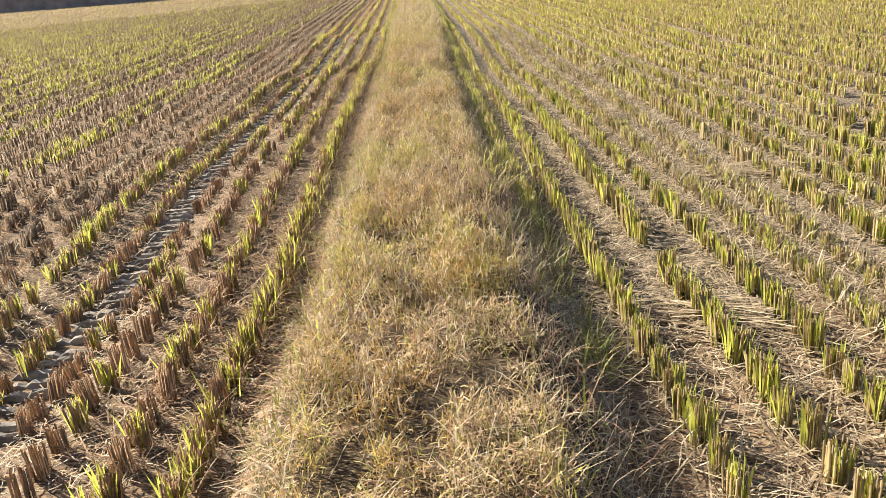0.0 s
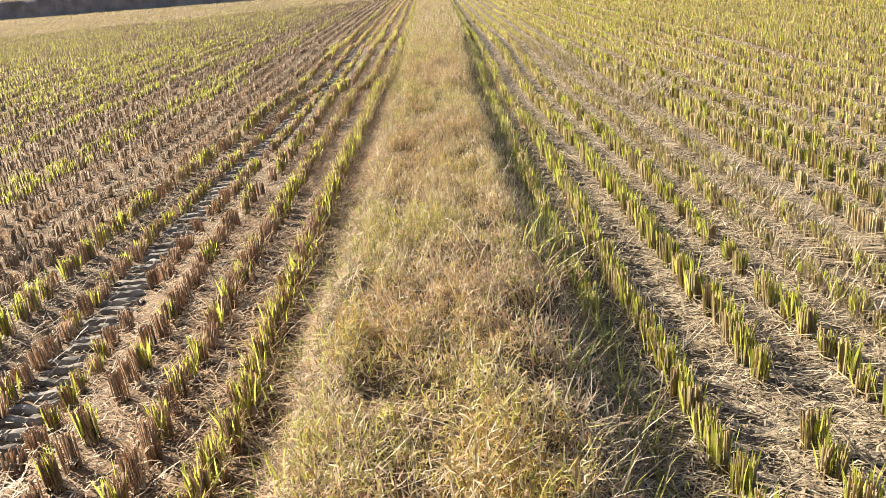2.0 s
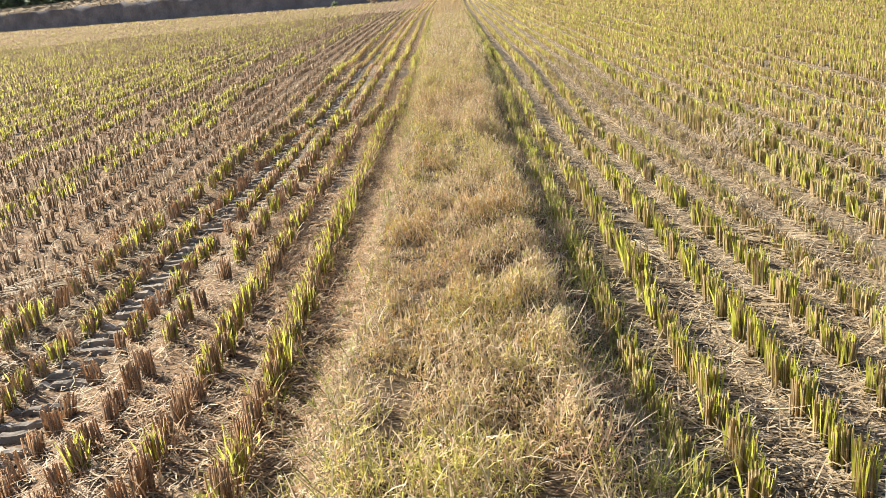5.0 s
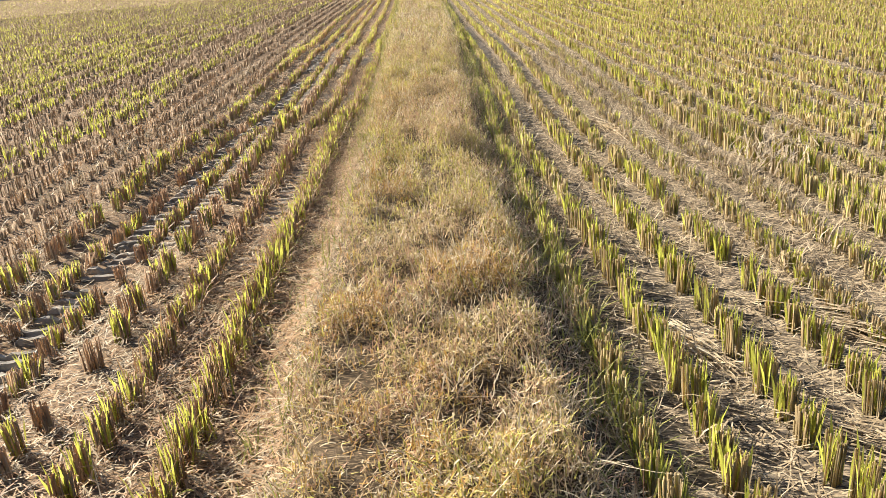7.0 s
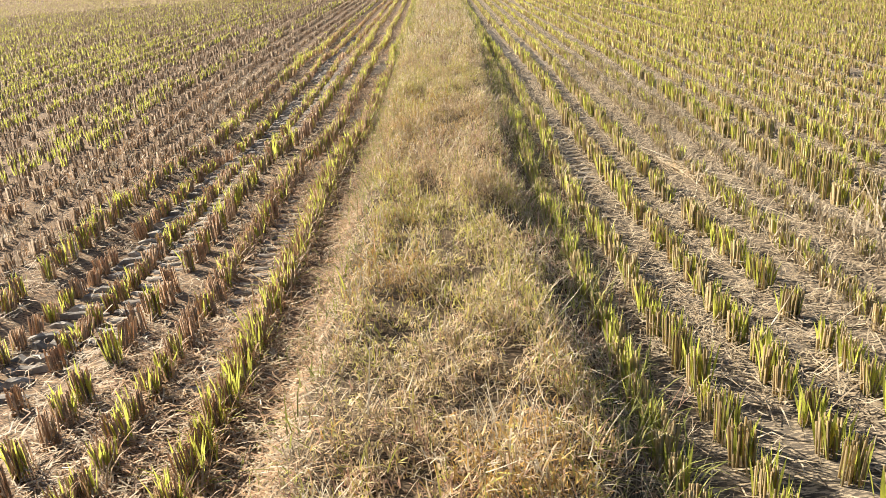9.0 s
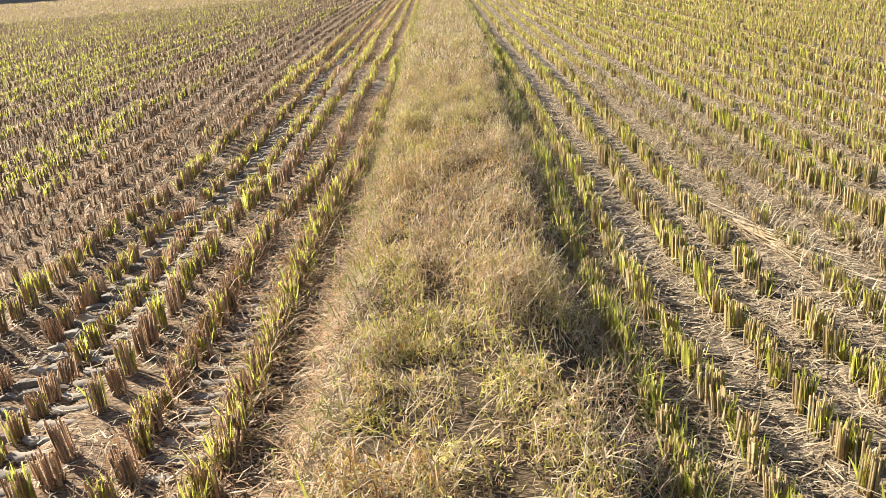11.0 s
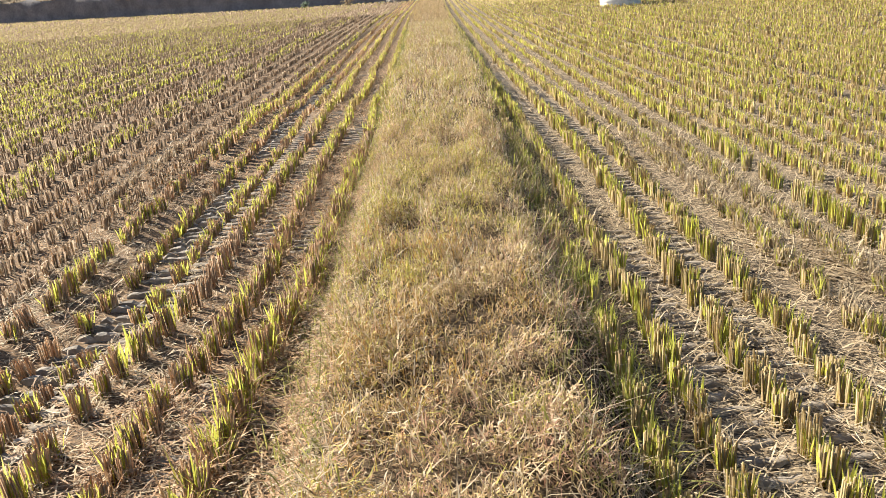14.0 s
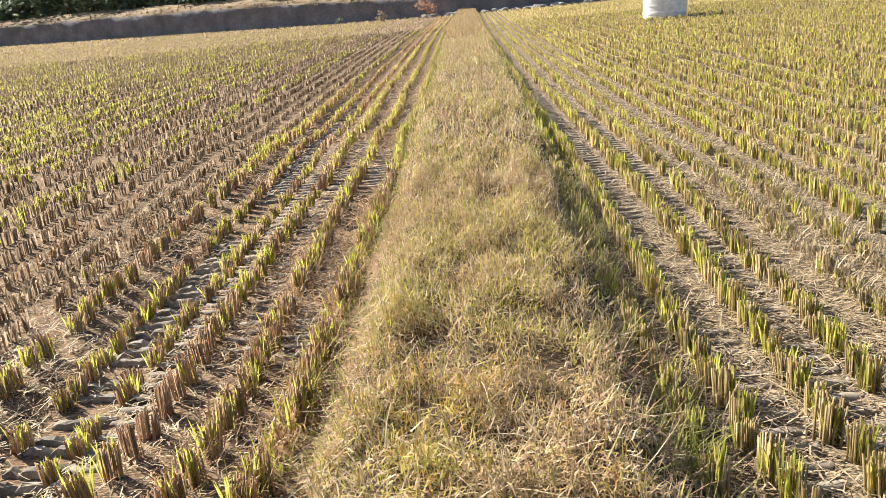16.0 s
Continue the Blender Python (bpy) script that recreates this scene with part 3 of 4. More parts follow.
def ridge_mesh(seed, wide, deep, high):
    r = np.random.default_rng(seed)
    bm = bmesh.new()
    us, prof = np.linspace(-1, 1, 9), [(-1, -0.6), (-0.75, 0.85), (0.0, 1.0), (0.7, 0.9), (1, -0.6)]
    grid = []
    for u in us:
        edge = 1 - 0.75 * abs(u) ** 4
        cut = 0.2 if r.random() < 0.1 else 1.0
        bend = 0.02 * u * u + r.normal(0, 0.005)
        grid.append([bm.verts.new((u * wide / 2, bend + p[0] * deep / 2 * (0.8 + 0.3 * r.random()), p[1] * high * edge * cut * (0.82 + 0.3 * r.random()))) for p in prof])
    for a, b in zip(grid, grid[1:]):
        for k in range(len(prof) - 1):
            bm.faces.new((a[k], b[k], b[k + 1], a[k + 1]))
    me = bpy.data.meshes.new("mud_ridge")
    bm.to_mesh(me)
    bm.free()
    me.materials.append(M_MUD)
    return me


ridges = [ridge_mesh(k, 0.25, 0.044, 0.031) for k in range(9)]
track = tagged(new("crawler_track"), "tread mark pressed by harvester tracks into grey mud", "tread mark", kind="structure")
for y in np.arange(2.6, 24.0, 0.112):
    if rng.uniform() < 0.10 or (y > 9 and vnoise(y * 0.7, 3.3, 44) < 0.2):
        continue
    x = 0.5 * float(row_x(-1, 4, y) + row_x(-1, 5, y)) + rng.normal(0, 0.016)
    ob = part("mud_ridge", ridges[int(rng.integers(9))], None, track)
    ob.matrix_basis = pose(x, y + rng.normal(0, 0.010), float(ground_z(x, y, False)) + 0.004, 0, 0, rng.normal(0, 5)) @ Matrix.Diagonal((rng.uniform(0.85, 1.15), rng.uniform(0.8, 1.15), rng.uniform(0.7, 1.2), 1))
small = [ridge_mesh(20 + k, 0.19, 0.046, 0.010) for k in range(4)]
for side, n, ya, yb in ((1, 1, 11.5, 24.0), (1, 2, 11.5, 24.0), (-1, 3, 9.0, 20.0), (-1, 1, 9.0, 24.0), (-1, 2, 9.0, 24.0)):
    chunks = []
    for y in np.arange(ya, yb, 0.105):
        if vnoise(y * 0.6, n * 5.0 + side, 45) < 0.44 - 0.1 * float(step(12.0, 16.0, y)):
            continue
        x = 0.5 * float(row_x(side, n, y) + row_x(side, n + 1, y))
        me = small[int(rng.integers(4))]
        v = np.array([w.co[:] for w in me.vertices])
        chunks.append((v + np.array([x, y, float(ground_z(x, y, False)) + 0.003]), [np.array([p.vertices[:] for p in me.polygons])]))
    tagged(new("tread_mark", mesh_of("tread_mark", chunks, M_CLOD)), "shallow cross ridges of mud between stubble rows", "tread mark", kind="stuff")

# ---- straw ----


def chips(base, length, width, az, tilt):
    """Short blunt straw pieces: one strip each."""
    d = np.stack([np.cos(az) * np.cos(tilt), np.sin(az) * np.cos(tilt), np.sin(tilt)], -1) * (length / 2)[:, None]
    w = np.stack([-np.sin(az), np.cos(az), 0 * az], -1) * (width / 2)[:, None]
    v = np.stack([base - d - w, base - d + w, base + d + w * 0.8, base + d - w * 0.8], 1).reshape(-1, 3)
    return v, [np.arange(len(base))[:, None] * 4 + np.array([[0, 1, 2, 3]])]


def strands(base, length, width, az, tilt, bend):
    """Straw lying down, each piece bent sideways once: two strips."""
    rows = []
    for k, turn in ((-1, -0.5), (0, 0.0), (1, 0.5)):
        a = az + bend * turn
        d = np.stack([np.cos(a), np.sin(a), np.tan(tilt)], -1) * (k * length / 2)[:, None]
        w = np.stack([-np.sin(a), np.cos(a), 0 * a], -1) * (width / 2)[:, None]
        p = base + d + np.array([0, 0, 0.004]) * (k == 0)
        rows += [p - w, p + w]
    v = np.stack(rows, 1).reshape(-1, 3)
    o = np.arange(len(base))[:, None] * 6
    return v, [np.concatenate([o + np.array([[0, 1, 3, 2]]), o + np.array([[2, 3, 5, 4]])])]


def litter(count, xa, xb, ya, yb, lengths, width, dens=None, lift=0.012):
    x, y = rng.uniform(xa, xb, count), rng.uniform(ya, yb, count)
    if dens is not None:
        k = rng.uniform(0, 1, count) < dens(x, y)
        x, y = x[k], y[k]
    ln = lengths[0] + (lengths[1] - lengths[0]) * rng.uniform(0, 1, len(x)) ** 1.6
    a = rng.uniform(0, 2 * np.pi, len(x))
    base = np.stack([x, y, ground_z(x, y) + rng.uniform(0.0, lift, len(x)) + 0.004], -1)
    if lengths[1] < 0.15:
        return strands(base, ln, rng.uniform(0.5, 1.4, len(x)) * width, a, rng.normal(0, 0.2, len(x)), rng.normal(0, 1.1, len(x)))
    if lengths[1] < 0.2:
        return chips(base, ln, rng.uniform(0.5, 1.4, len(x)) * width, a, rng.normal(0, 0.22, len(x)))
    return blades(base, ln, rng.uniform(0.6, 1.3, len(x)) * width, a, rng.normal(1.42, 0.14, len(x)), rng.normal(0.15, 0.4, len(x)), 3)


def on_field(x, y):
    """How thickly straw lies: thin in the track, thicker in drifts."""
    drift = np.clip(0.1 + 1.5 * (fbm(x * 1.6, y * 1.6, 51) - 0.2), 0.12, 1)
    return ((x < -0.56) | (x > 0.40)) * drift * (1 - 0.8 * step(0.16, 0.10, np.abs(x - row_x(-1, 3, y) + 0.43)))


def golden(x, y):
    return on_field(x, y) * (0.25 + 0.75 * step(-1.9, -1.3, x)) * step(0.28, 0.55, fbm(x * 1.2 + 7, y * 0.9, 54))


straw = [litter(50000, -2.7, -0.56, 1.7, 17, (0.03, 0.13), 0.0046, on_field, 0.045),
         litter(64000, 0.40, 3.2, 1.7, 17, (0.03, 0.14), 0.0048, on_field, 0.045),
         litter(13000, 0.45, 3.2, 1.2, 17, (0.12, 0.36), 0.0058, on_field, 0.035),
         litter(4500, -3.0, -0.6, 1.2, 17, (0.10, 0.26), 0.0042, on_field, 0.03),
         litter(24000, 2.6, 9, 4, 26, (0.05, 0.19), 0.010, lambda x, y: (x > 2.6) * (np.abs(x) < 0.68 * y + 0.7) * (0.2 + fbm(x * 0.8, y * 0.8, 52)), 0.03),
         litter(18000, -2.8, 2.8, 17, 27, (0.05, 0.17), 0.010, on_field, 0.03)]
gold = [litter(54000, -2.3, -0.60, 1.2, 17, (0.03, 0.14), 0.0048, golden, 0.05),
        litter(10000, -9, -2.6, 4, 26, (0.05, 0.14), 0.007, lambda x, y: (np.abs(x) < 0.68 * y + 0.7) * (0.1 + 0.8 * fbm(x * 0.8, y * 0.8, 52)), 0.02),
        litter(8000, -5.2, -2.3, 2.5, 17, (0.05, 0.14), 0.0065, lambda x, y: 0.3 + 0.9 * fbm(x * 1.3, y * 1.3, 53), 0.035),
        litter(9000, -2.3, -0.60, 1.2, 17, (0.06, 0.20), 0.0042, golden, 0.05),
        litter(11000, -2.6, -0.95, 16, 30, (0.06, 0.14), 0.009, lambda x, y: on_field(x, y) * (0.4 + fbm(x * 1.2 + 7, y * 0.9, 54)), 0.05)]
tagged(new("golden_straw", mesh_of("golden_straw", gold, M_GOLD)), "golden brown straw matted between stubble rows", "straw", kind="stuff")
tagged(new("straw_litter", mesh_of("straw_litter", straw, M_STRAW)), "loose pale rice straw scattered over the soil", "straw", kind="stuff")


def straw_heap(x, y, angle, count, spread, length, label, up=0.05, material=M_STRAW, fan=0.16):
    r = np.random.default_rng(int(abs(x * 1000 + y * 77)))
    a = radians(angle) + r.normal(0, fan, count)
    u, v = r.normal(0, spread, count), r.normal(0, length * 0.28, count)
    bx = u * -math.sin(radians(angle)) + v * math.cos(radians(angle))
    by = u * math.cos(radians(angle)) + v * math.sin(radians(angle))
    base = np.stack([bx, by, r.uniform(0.0, up, count)], -1)
    ch = blades(base, r.uniform(0.2, 0.5, count) * length, r.uniform(0.007, 0.013, count), a, r.normal(1.48, 0.08, count), r.normal(0.12, 0.1, count), 3)
    ob = new("straw_heap", mesh_of("straw_heap", [ch], material))
    ob.location = (x, y, float(ground_z(x, y)) + 0.008)
    return tagged(ob, label, "straw", kind="stuff")


straw_heap(1.50, 11.5, -78, 130, 0.018, 1.15, "long pale straw bundle lying between stubble rows", 0.05, M_BLEACH, 0.06)
straw_heap(0.90, 7.78, -72, 90, 0.028, 0.34, "bleached straw bundle lying beside stubble", 0.05, M_BLEACH, 0.08)
straw_heap(1.08, 3.1, -35, 150, 0.08, 0.7, "golden straw strewn across a stubble row")
straw_heap(1.25, 7.0, -40, 55, 0.07, 0.6, "pale straw strewn between stubble clumps")
straw_heap(1.62, 7.7, -50, 90, 0.09, 0.9, "flattened straw lying over crushed stubble")
straw_heap(2.2, 10.0, 60, 150, 0.12, 0.9, "loose straw heap over crushed stubble", 0.16)
straw_heap(1.7, 13.6, -60, 140, 0.10, 0.9, "flattened straw lying on the soil")
straw_heap(2.0, 5.2, -30, 140, 0.12, 0.9, "flattened straw strewn over soil")
straw_heap(-2.9, 8.0, 15, 130, 0.12, 0.8, "brown straw strewn over crushed stubble")

# ---- grass on the bund ----


def edge_left(y):
    return -0.535 + left_out(y) - 0.09 * step(9.0, 14.0, y) + 0.12 * (vnoise(y * 1.7, y * 0, 61) - 0.5) + 0.08 * (vnoise(y * 5, y * 0, 62) - 0.5)


def edge_right(y):
    return 0.31 + right_out(y) + 0.10 * (vnoise(y * 1.4, y * 0, 63) - 0.5) + 0.08 * (vnoise(y * 5, y * 0, 64) - 0.5)


def sward(count, ya, yb, length, width, material, name, label, dens, lean=(0.9, 0.45), curl=(0.7, 0.7), segs=2, xa=-0.75, xb=0.6, high=0.05):
    x, y = rng.uniform(xa, xb, count), rng.uniform(ya, yb, count)
    k = rng.uniform(0, 1, count) < dens(x, y)
    x, y = x[k], y[k]
    lift = np.clip(0.58 + 0.9 * (vnoise(x * 4.5, y * 4.5, 71) - 0.5) + 2.0 * (vnoise(x * 9, y * 9, 75) - 0.5), 0.03, 1.6)
    ln = rng.uniform(*length, len(x)) * (0.7 + 0.5 * lift)
    base = np.stack([x, y, ground_z(x, y, False) + rng.uniform(-0.01, high, len(x)) * lift * 1.5], -1)
    ch = blades(base, ln, rng.uniform(0.6, 1.3, len(x)) * width, rng.uniform(0, 2 * np.pi, len(x)), np.abs(rng.normal(*lean, len(x))), rng.normal(*curl, len(x)), segs)
    return tagged(new(name, mesh_of(name, [ch], material)), label, "grass", kind="stuff")


def on_bund(x, y):
    inside = step(-0.04, 0.10, x - edge_left(y)) * step(-0.04, 0.08, edge_right(y) - x)
    return (1 - 0.3 * hollow(x, y)) * inside * np.clip(-0.36 + 0.48 * fbm(x * 2.6, y * 2.6, 72) + 1.75 * vnoise(x * 9, y * 9, 75), 0.03, 1.25)


AMBER_SPOTS = ((-0.32, 2.42), (0.07, 3.1), (-0.2, 2.0), (-0.42, 7.6), (0.1, 8.0), (-0.42, 9.35), (-0.26, 13.1), (-0.4, 4.1))
OLIVE_SPOTS = ((-0.58, 3.2), (-0.38, 5.3), (-0.1, 5.25), (-0.55, 10.6), (-0.25, 10.3), (0.0, 10.0), (-0.36, 12.95), (-0.5, 14.1), (-0.45, 17.3), (-0.38, 14.8), (-0.1, 15.5), (-0.05, 13.9), (-0.2, 16.6), (0.12, 14.7))
RUST_SPOTS = ((0.0, 2.4), (-0.23, 6.85), (-0.2, 7.8), (-0.38, 11.4), (-0.1, 11.65), (-0.14, 13.6), (0.06, 4.25), (0.18, 11.6), (0.12, 4.7))


def spots(places, x, y, radius):
    """Patches of one kind of grass, 1 in the middle, fading out raggedly."""
    out, ragged = 0.0, 0.5 * (fbm(x * 5, y * 5, 88) - 0.5)
    for a, b in places:
        out = np.maximum(out, step(1.0, 0.45, np.hypot((x - a) / radius, (y - b) / (1.5 * radius)) + ragged))
    return out


def rusty(x, y):
    return np.maximum(0.7 * step(0.52, 0.66, fbm(x * 1.9, y * 1.9, 77)), spots(RUST_SPOTS, x, y, 0.26))


def olive(x, y):
    return np.clip(np.maximum(0.6 * step(0.52, 0.64, fbm(x * 1.7 + 5, y * 1.7, 78)), spots(OLIVE_SPOTS, x, y, 0.3)) + 0.25 * step(-0.3, -0.5, x - left_out(y)) + 0.2 * step(0.1, 0.3, x - right_out(y)), 0, 1)


def tan(x, y):
    return on_bund(x, y) * (1 - 0.5 * rusty(x, y)) * (1 - 0.7 * olive(x, y)) * (1 - 0.55 * spots(AMBER_SPOTS, x, y, 0.28))


def greenish(x, y):
    u, v = x - right_out(y), x - left_out(y)
    side = (0.28 + 0.12 * step(5.0, 7.0, y)) * step(0.10, 0.32, u) * step(0.66, 0.50, u) + (0.5 + 0.5 * step(7.0, 12.0, y)) * step(-0.45, -0.6, v) * step(-0.88, -0.70, v)
    return np.clip(side * (0.2 + 1.2 * fbm(x * 1.7, y * 1.7, 74)) + 0.25 * step(0.5, 0.75, fbm(x * 2.2, y * 2.2, 73)) * on_bund(x, y), 0, 1)


def amber(x, y):
    return np.maximum(0.6 * step(0.56, 0.68, fbm(x * 2.1 + 11, y * 2.1, 86)), spots(AMBER_SPOTS, x, y, 0.28))


def slope(x, y):
    return step(0.16, 0.30, x) * step(0.68, 0.52, x) * (0.35 + 0.9 * fbm(x * 2.2, y * 2.2, 84))


sward(100000, 1.0, 17, (0.04, 0.095), 0.0048, M_DRY, "dry_grass", "dry tan grass matted over the earth bund", tan, lean=(0.95, 0.6), curl=(0.5, 2.3), segs=3, high=0.075)
sward(90000, 1.0, 17, (0.016, 0.038), 0.0046, M_DRY, "dry_grass_leaves", "small curled dry leaves tangled in the bund grass", tan, lean=(1.1, 0.7), curl=(0.4, 1.8), high=0.10)
sward(5200, 1.0, 17, (0.11, 0.24), 0.0032, M_BLEACH, "dry_grass_stems", "long bleached bent grass stems on the bund", on_bund, lean=(1.1, 0.35), curl=(0.7, 0.9), segs=3, high=0.07)
sward(7000, 1.0, 17, (0.05, 0.15), 0.0036, M_STRAW, "fallen_straw", "pale fallen straw lying over the bund grass", on_bund, lean=(1.3, 0.2), curl=(0.3, 0.6), segs=3, high=0.09)
sward(26000, 1.0, 17, (0.03, 0.085), 0.0044, M_BLEACH, "bleached_grass", "bleached cream-coloured curled grass blades on the bund", lambda x, y: on_bund(x, y) * (0.25 + 0.75 * step(0.4, 0.6, fbm(x * 1.3, y * 1.3, 79))), lean=(1.0, 0.5), curl=(0.5, 2.2), high=0.10, segs=3)
sward(12000, 1.0, 17, (0.05, 0.14), 0.0042, M_GOLD, "slope_straw", "greyish dead grass hanging down the bund foot", lambda x, y: step(-0.84, -0.7, x) * step(-0.42, -0.55, x) * (0.3 + fbm(x * 2, y * 2, 83)), lean=(1.2, 0.3), curl=(0.5, 0.8), segs=3, xa=-0.84, xb=-0.42)
sward(22000, 1.0, 17, (0.03, 0.10), 0.0042, M_STRAW, "slope_litter", "grey straw caught on the foot of the bund", lambda x, y: step(-0.86, -0.72, x) * step(-0.40, -0.52, x) * (0.2 + fbm(x * 2.4, y * 2.4, 85)), lean=(1.3, 0.3), curl=(0.3, 0.8), xa=-0.86, xb=-0.40, high=0.03)
sward(30000, 1.0, 17, (0.04, 0.14), 0.0040, M_STRAW, "side_straw", "pale dry grass hanging down the bund side", slope, lean=(0.95, 0.4), curl=(0.8, 0.8), segs=3, xa=0.14, xb=0.70)
sward(14000, 1.0, 17, (0.05, 0.14), 0.0036, M_RUST, "side_grass", "brown dead grass hanging down the bund side", slope, lean=(0.9, 0.4), curl=(0.9, 0.8), segs=3, xa=0.14, xb=0.66)
sward(48000, 1.0, 17, (0.04, 0.12), 0.0046, M_GREEN, "green_grass", "green grass on the sides of the bund", greenish, lean=(0.5, 0.4), curl=(0.9, 1.0), xa=-0.88, xb=0.66)
sward(76000, 1.0, 17, (0.02, 0.065), 0.0038, M_RUST, "withered_grass", "pinkish-brown withered grass in patches on the bund", lambda x, y: on_bund(x, y) * (0.26 + 0.74 * rusty(x, y)), lean=(1.0, 0.6), curl=(0.6, 1.7), high=0.08)
sward(120000, 1.0, 17, (0.02, 0.065), 0.0040, M_AMBER, "amber_grass", "golden orange dying grass in patches on the bund", lambda x, y: on_bund(x, y) * amber(x, y), lean=(0.8, 0.6), curl=(0.6, 1.6), high=0.085)
sward(135000, 1.0, 17, (0.025, 0.08), 0.0043, M_OLIVE, "yellowing_grass", "yellowing low grass in patches on the bund", lambda x, y: on_bund(x, y) * (0.09 + 0.78 * olive(x, y)), lean=(0.75, 0.5), curl=(0.6, 1.4), high=0.08)
sward(12000, -7, 1.0, (0.06, 0.14), 0.009, M_DRY, "dry_grass", "dry tan grass matted over the earth bund", on_bund, lean=(1.0, 0.5), curl=(0.6, 1.2))
sward(22000, 17, 34, (0.05, 0.10), 0.008, M_BLEACH, "bleached_grass", "bleached cream-coloured curled grass blades on the bund", on_bund, lean=(1.05, 0.5), curl=(0.5, 1.3), high=0.10, xa=-1.3, xb=0.75)
sward(44000, 17, 34, (0.05, 0.12), 0.008, M_DRY, "dry_grass", "dry tan grass matted over the earth bund", on_bund, lean=(1.0, 0.5), curl=(0.6, 1.5), xa=-1.3, xb=0.75)
sward(50000, 17, 34, (0.04, 0.10), 0.008, M_OLIVE, "yellowing_grass", "yellowing low grass in patches on the bund", lambda x, y: on_bund(x, y) * (0.15 + 0.85 * olive(x, y)), lean=(0.75, 0.5), curl=(0.6, 1.4), high=0.08, xa=-1.3, xb=0.75)
sward(24000, 17, 34, (0.04, 0.09), 0.008, M_RUST, "withered_grass", "pinkish-brown withered grass in patches on the bund", lambda x, y: on_bund(x, y) * (0.2 + 0.8 * rusty(x, y)), lean=(1.0, 0.6), curl=(0.6, 1.7), high=0.08, xa=-1.3, xb=0.75)
sward(26000, 17, 34, (0.07, 0.17), 0.010, M_GREEN, "green_grass", "green grass on the sides of the bund", greenish, xa=-1.3, xb=0.75)
sward(36000, 34, 79, (0.10, 0.24), 0.025, M_DRY, "dry_grass", "dry tan grass matted over the far bund", on_bund, segs=1, xa=-1.3, xb=0.75)


sward(420, 1.0, 17, (0.07, 0.15), 0.0085, M_SHOOT, "bright_blades", "single bright yellow-green blades standing out of the bund", lambda x, y: 0.25 + 0.75 * step(-0.35, -0.55, x) + 0.6 * step(0.1, 0.3, x), lean=(0.35, 0.25), curl=(0.5, 0.5), segs=3, xa=-0.72, xb=0.42, high=0.05)


def row_leaves(side, n, ya, yb, count, length, material, label):
    y = rng.uniform(ya, yb, count)
    y = y[rng.uniform(0, 1, count) < 0.3 + vnoise(y * 1.1, y * 0 + n, 81 + side)]
    x = row_x(side, n, y) + rng.normal(0, 0.035, len(y))
    base = np.stack([x, y, ground_z(x, y, False) + rng.uniform(0, 0.06, len(y))], -1)
    ch = blades(base, rng.uniform(*length, len(y)), rng.uniform(0.005, 0.009, len(y)), rng.uniform(0, 6.28, len(y)), np.abs(rng.normal(0.35, 0.3, len(y))), rng.normal(0.9, 0.6, len(y)), 3)
    return tagged(new("rice_leaves", mesh_of("rice_leaves", [ch], material)), label, "rice leaves", kind="stuff")


row_leaves(-1, 1, 1.5, 17, 1900, (0.08, 0.18), M_SHOOT, "yellow-green rice leaves arching out of the stubble row")
row_leaves(-1, 1, 1.5, 17, 4500, (0.07, 0.17), M_GOLD, "dry rice leaves hanging over the stubble row")
row_leaves(-1, 2, 1.5, 17, 2600, (0.07, 0.16), M_GOLD, "dry rice leaves hanging over the stubble row")
row_leaves(1, 0, 2.5, 17, 2200, (0.08, 0.2), M_GREEN, "green leaves among stubble beside the bund")
row_leaves(1, 1, 1.5, 17, 1000, (0.08, 0.18), M_STRAW, "dry rice leaves hanging over the stubble row")
for n in (7, 8, 9):
    row_leaves(-1, n, 3.0, 18, 1800, (0.06, 0.16), (M_GOLD, M_STRAW)[n == 8], "dry bent rice leaves over crushed stubble")
for n in (4, 5):
    row_leaves(1, n, 1.5, 17, 4600, (0.06, 0.17), M_STRAW, "dry bent rice leaves over crushed stubble")


def grass_tuft(x, y, z, count, spread, low, high, width, material, label, name="grass_tuft", lean=0.3):
    r = np.random.default_rng(int(abs(x * 997 + y * 131) * 10))
    a = r.uniform(0, 2 * np.pi, count)
    base = np.stack([r.normal(0, spread, count), r.normal(0, spread, count), np.full(count, -0.01)], -1)
    ch = blades(base, r.uniform(low, high, count), r.uniform(0.7, 1.3, count) * width, a, np.abs(r.normal(lean, 0.2, count)), r.uniform(0.2, 1.5, count), 3)
    ob = new(name, mesh_of(name, [ch], material))
    ob.location = (x, y, z)
    return tagged(ob, label, "grass tuft", "grass tufts by the bund")


def sit(x, y):
    return float(ground_z(x, y))


for x, y, count, high in ((0.40, 5.3, 60, 0.36), (0.47, 4.9, 40, 0.26), (0.40, 13.1, 55, 0.28), (0.45, 12.1, 60, 0.24), (0.42, 9.5, 40, 0.22), (0.44, 7.2, 35, 0.22), (0.43, 6.3, 40, 0.2), (0.50, 3.6, 40, 0.2), (0.46, 2.6, 40, 0.22), (0.42, 14.6, 50, 0.26), (0.43, 15.6, 40, 0.24), (0.40, 10.7, 40, 0.2), (0.38, 8.3, 40, 0.24)):
    grass_tuft(x, y, sit(x, y), count, 0.05, 0.45 * high, high, 0.0052, M_GREEN, "green grass tuft arching out of the bund side")
grass_tuft(0.33, 4.98, sit(0.33, 4.98), 16, 0.045, 0.16, 0.33, 0.011, M_OLIVE, "tall broad-bladed yellow-green grass tuft on the bund edge", name="broad_grass_tuft", lean=0.3)
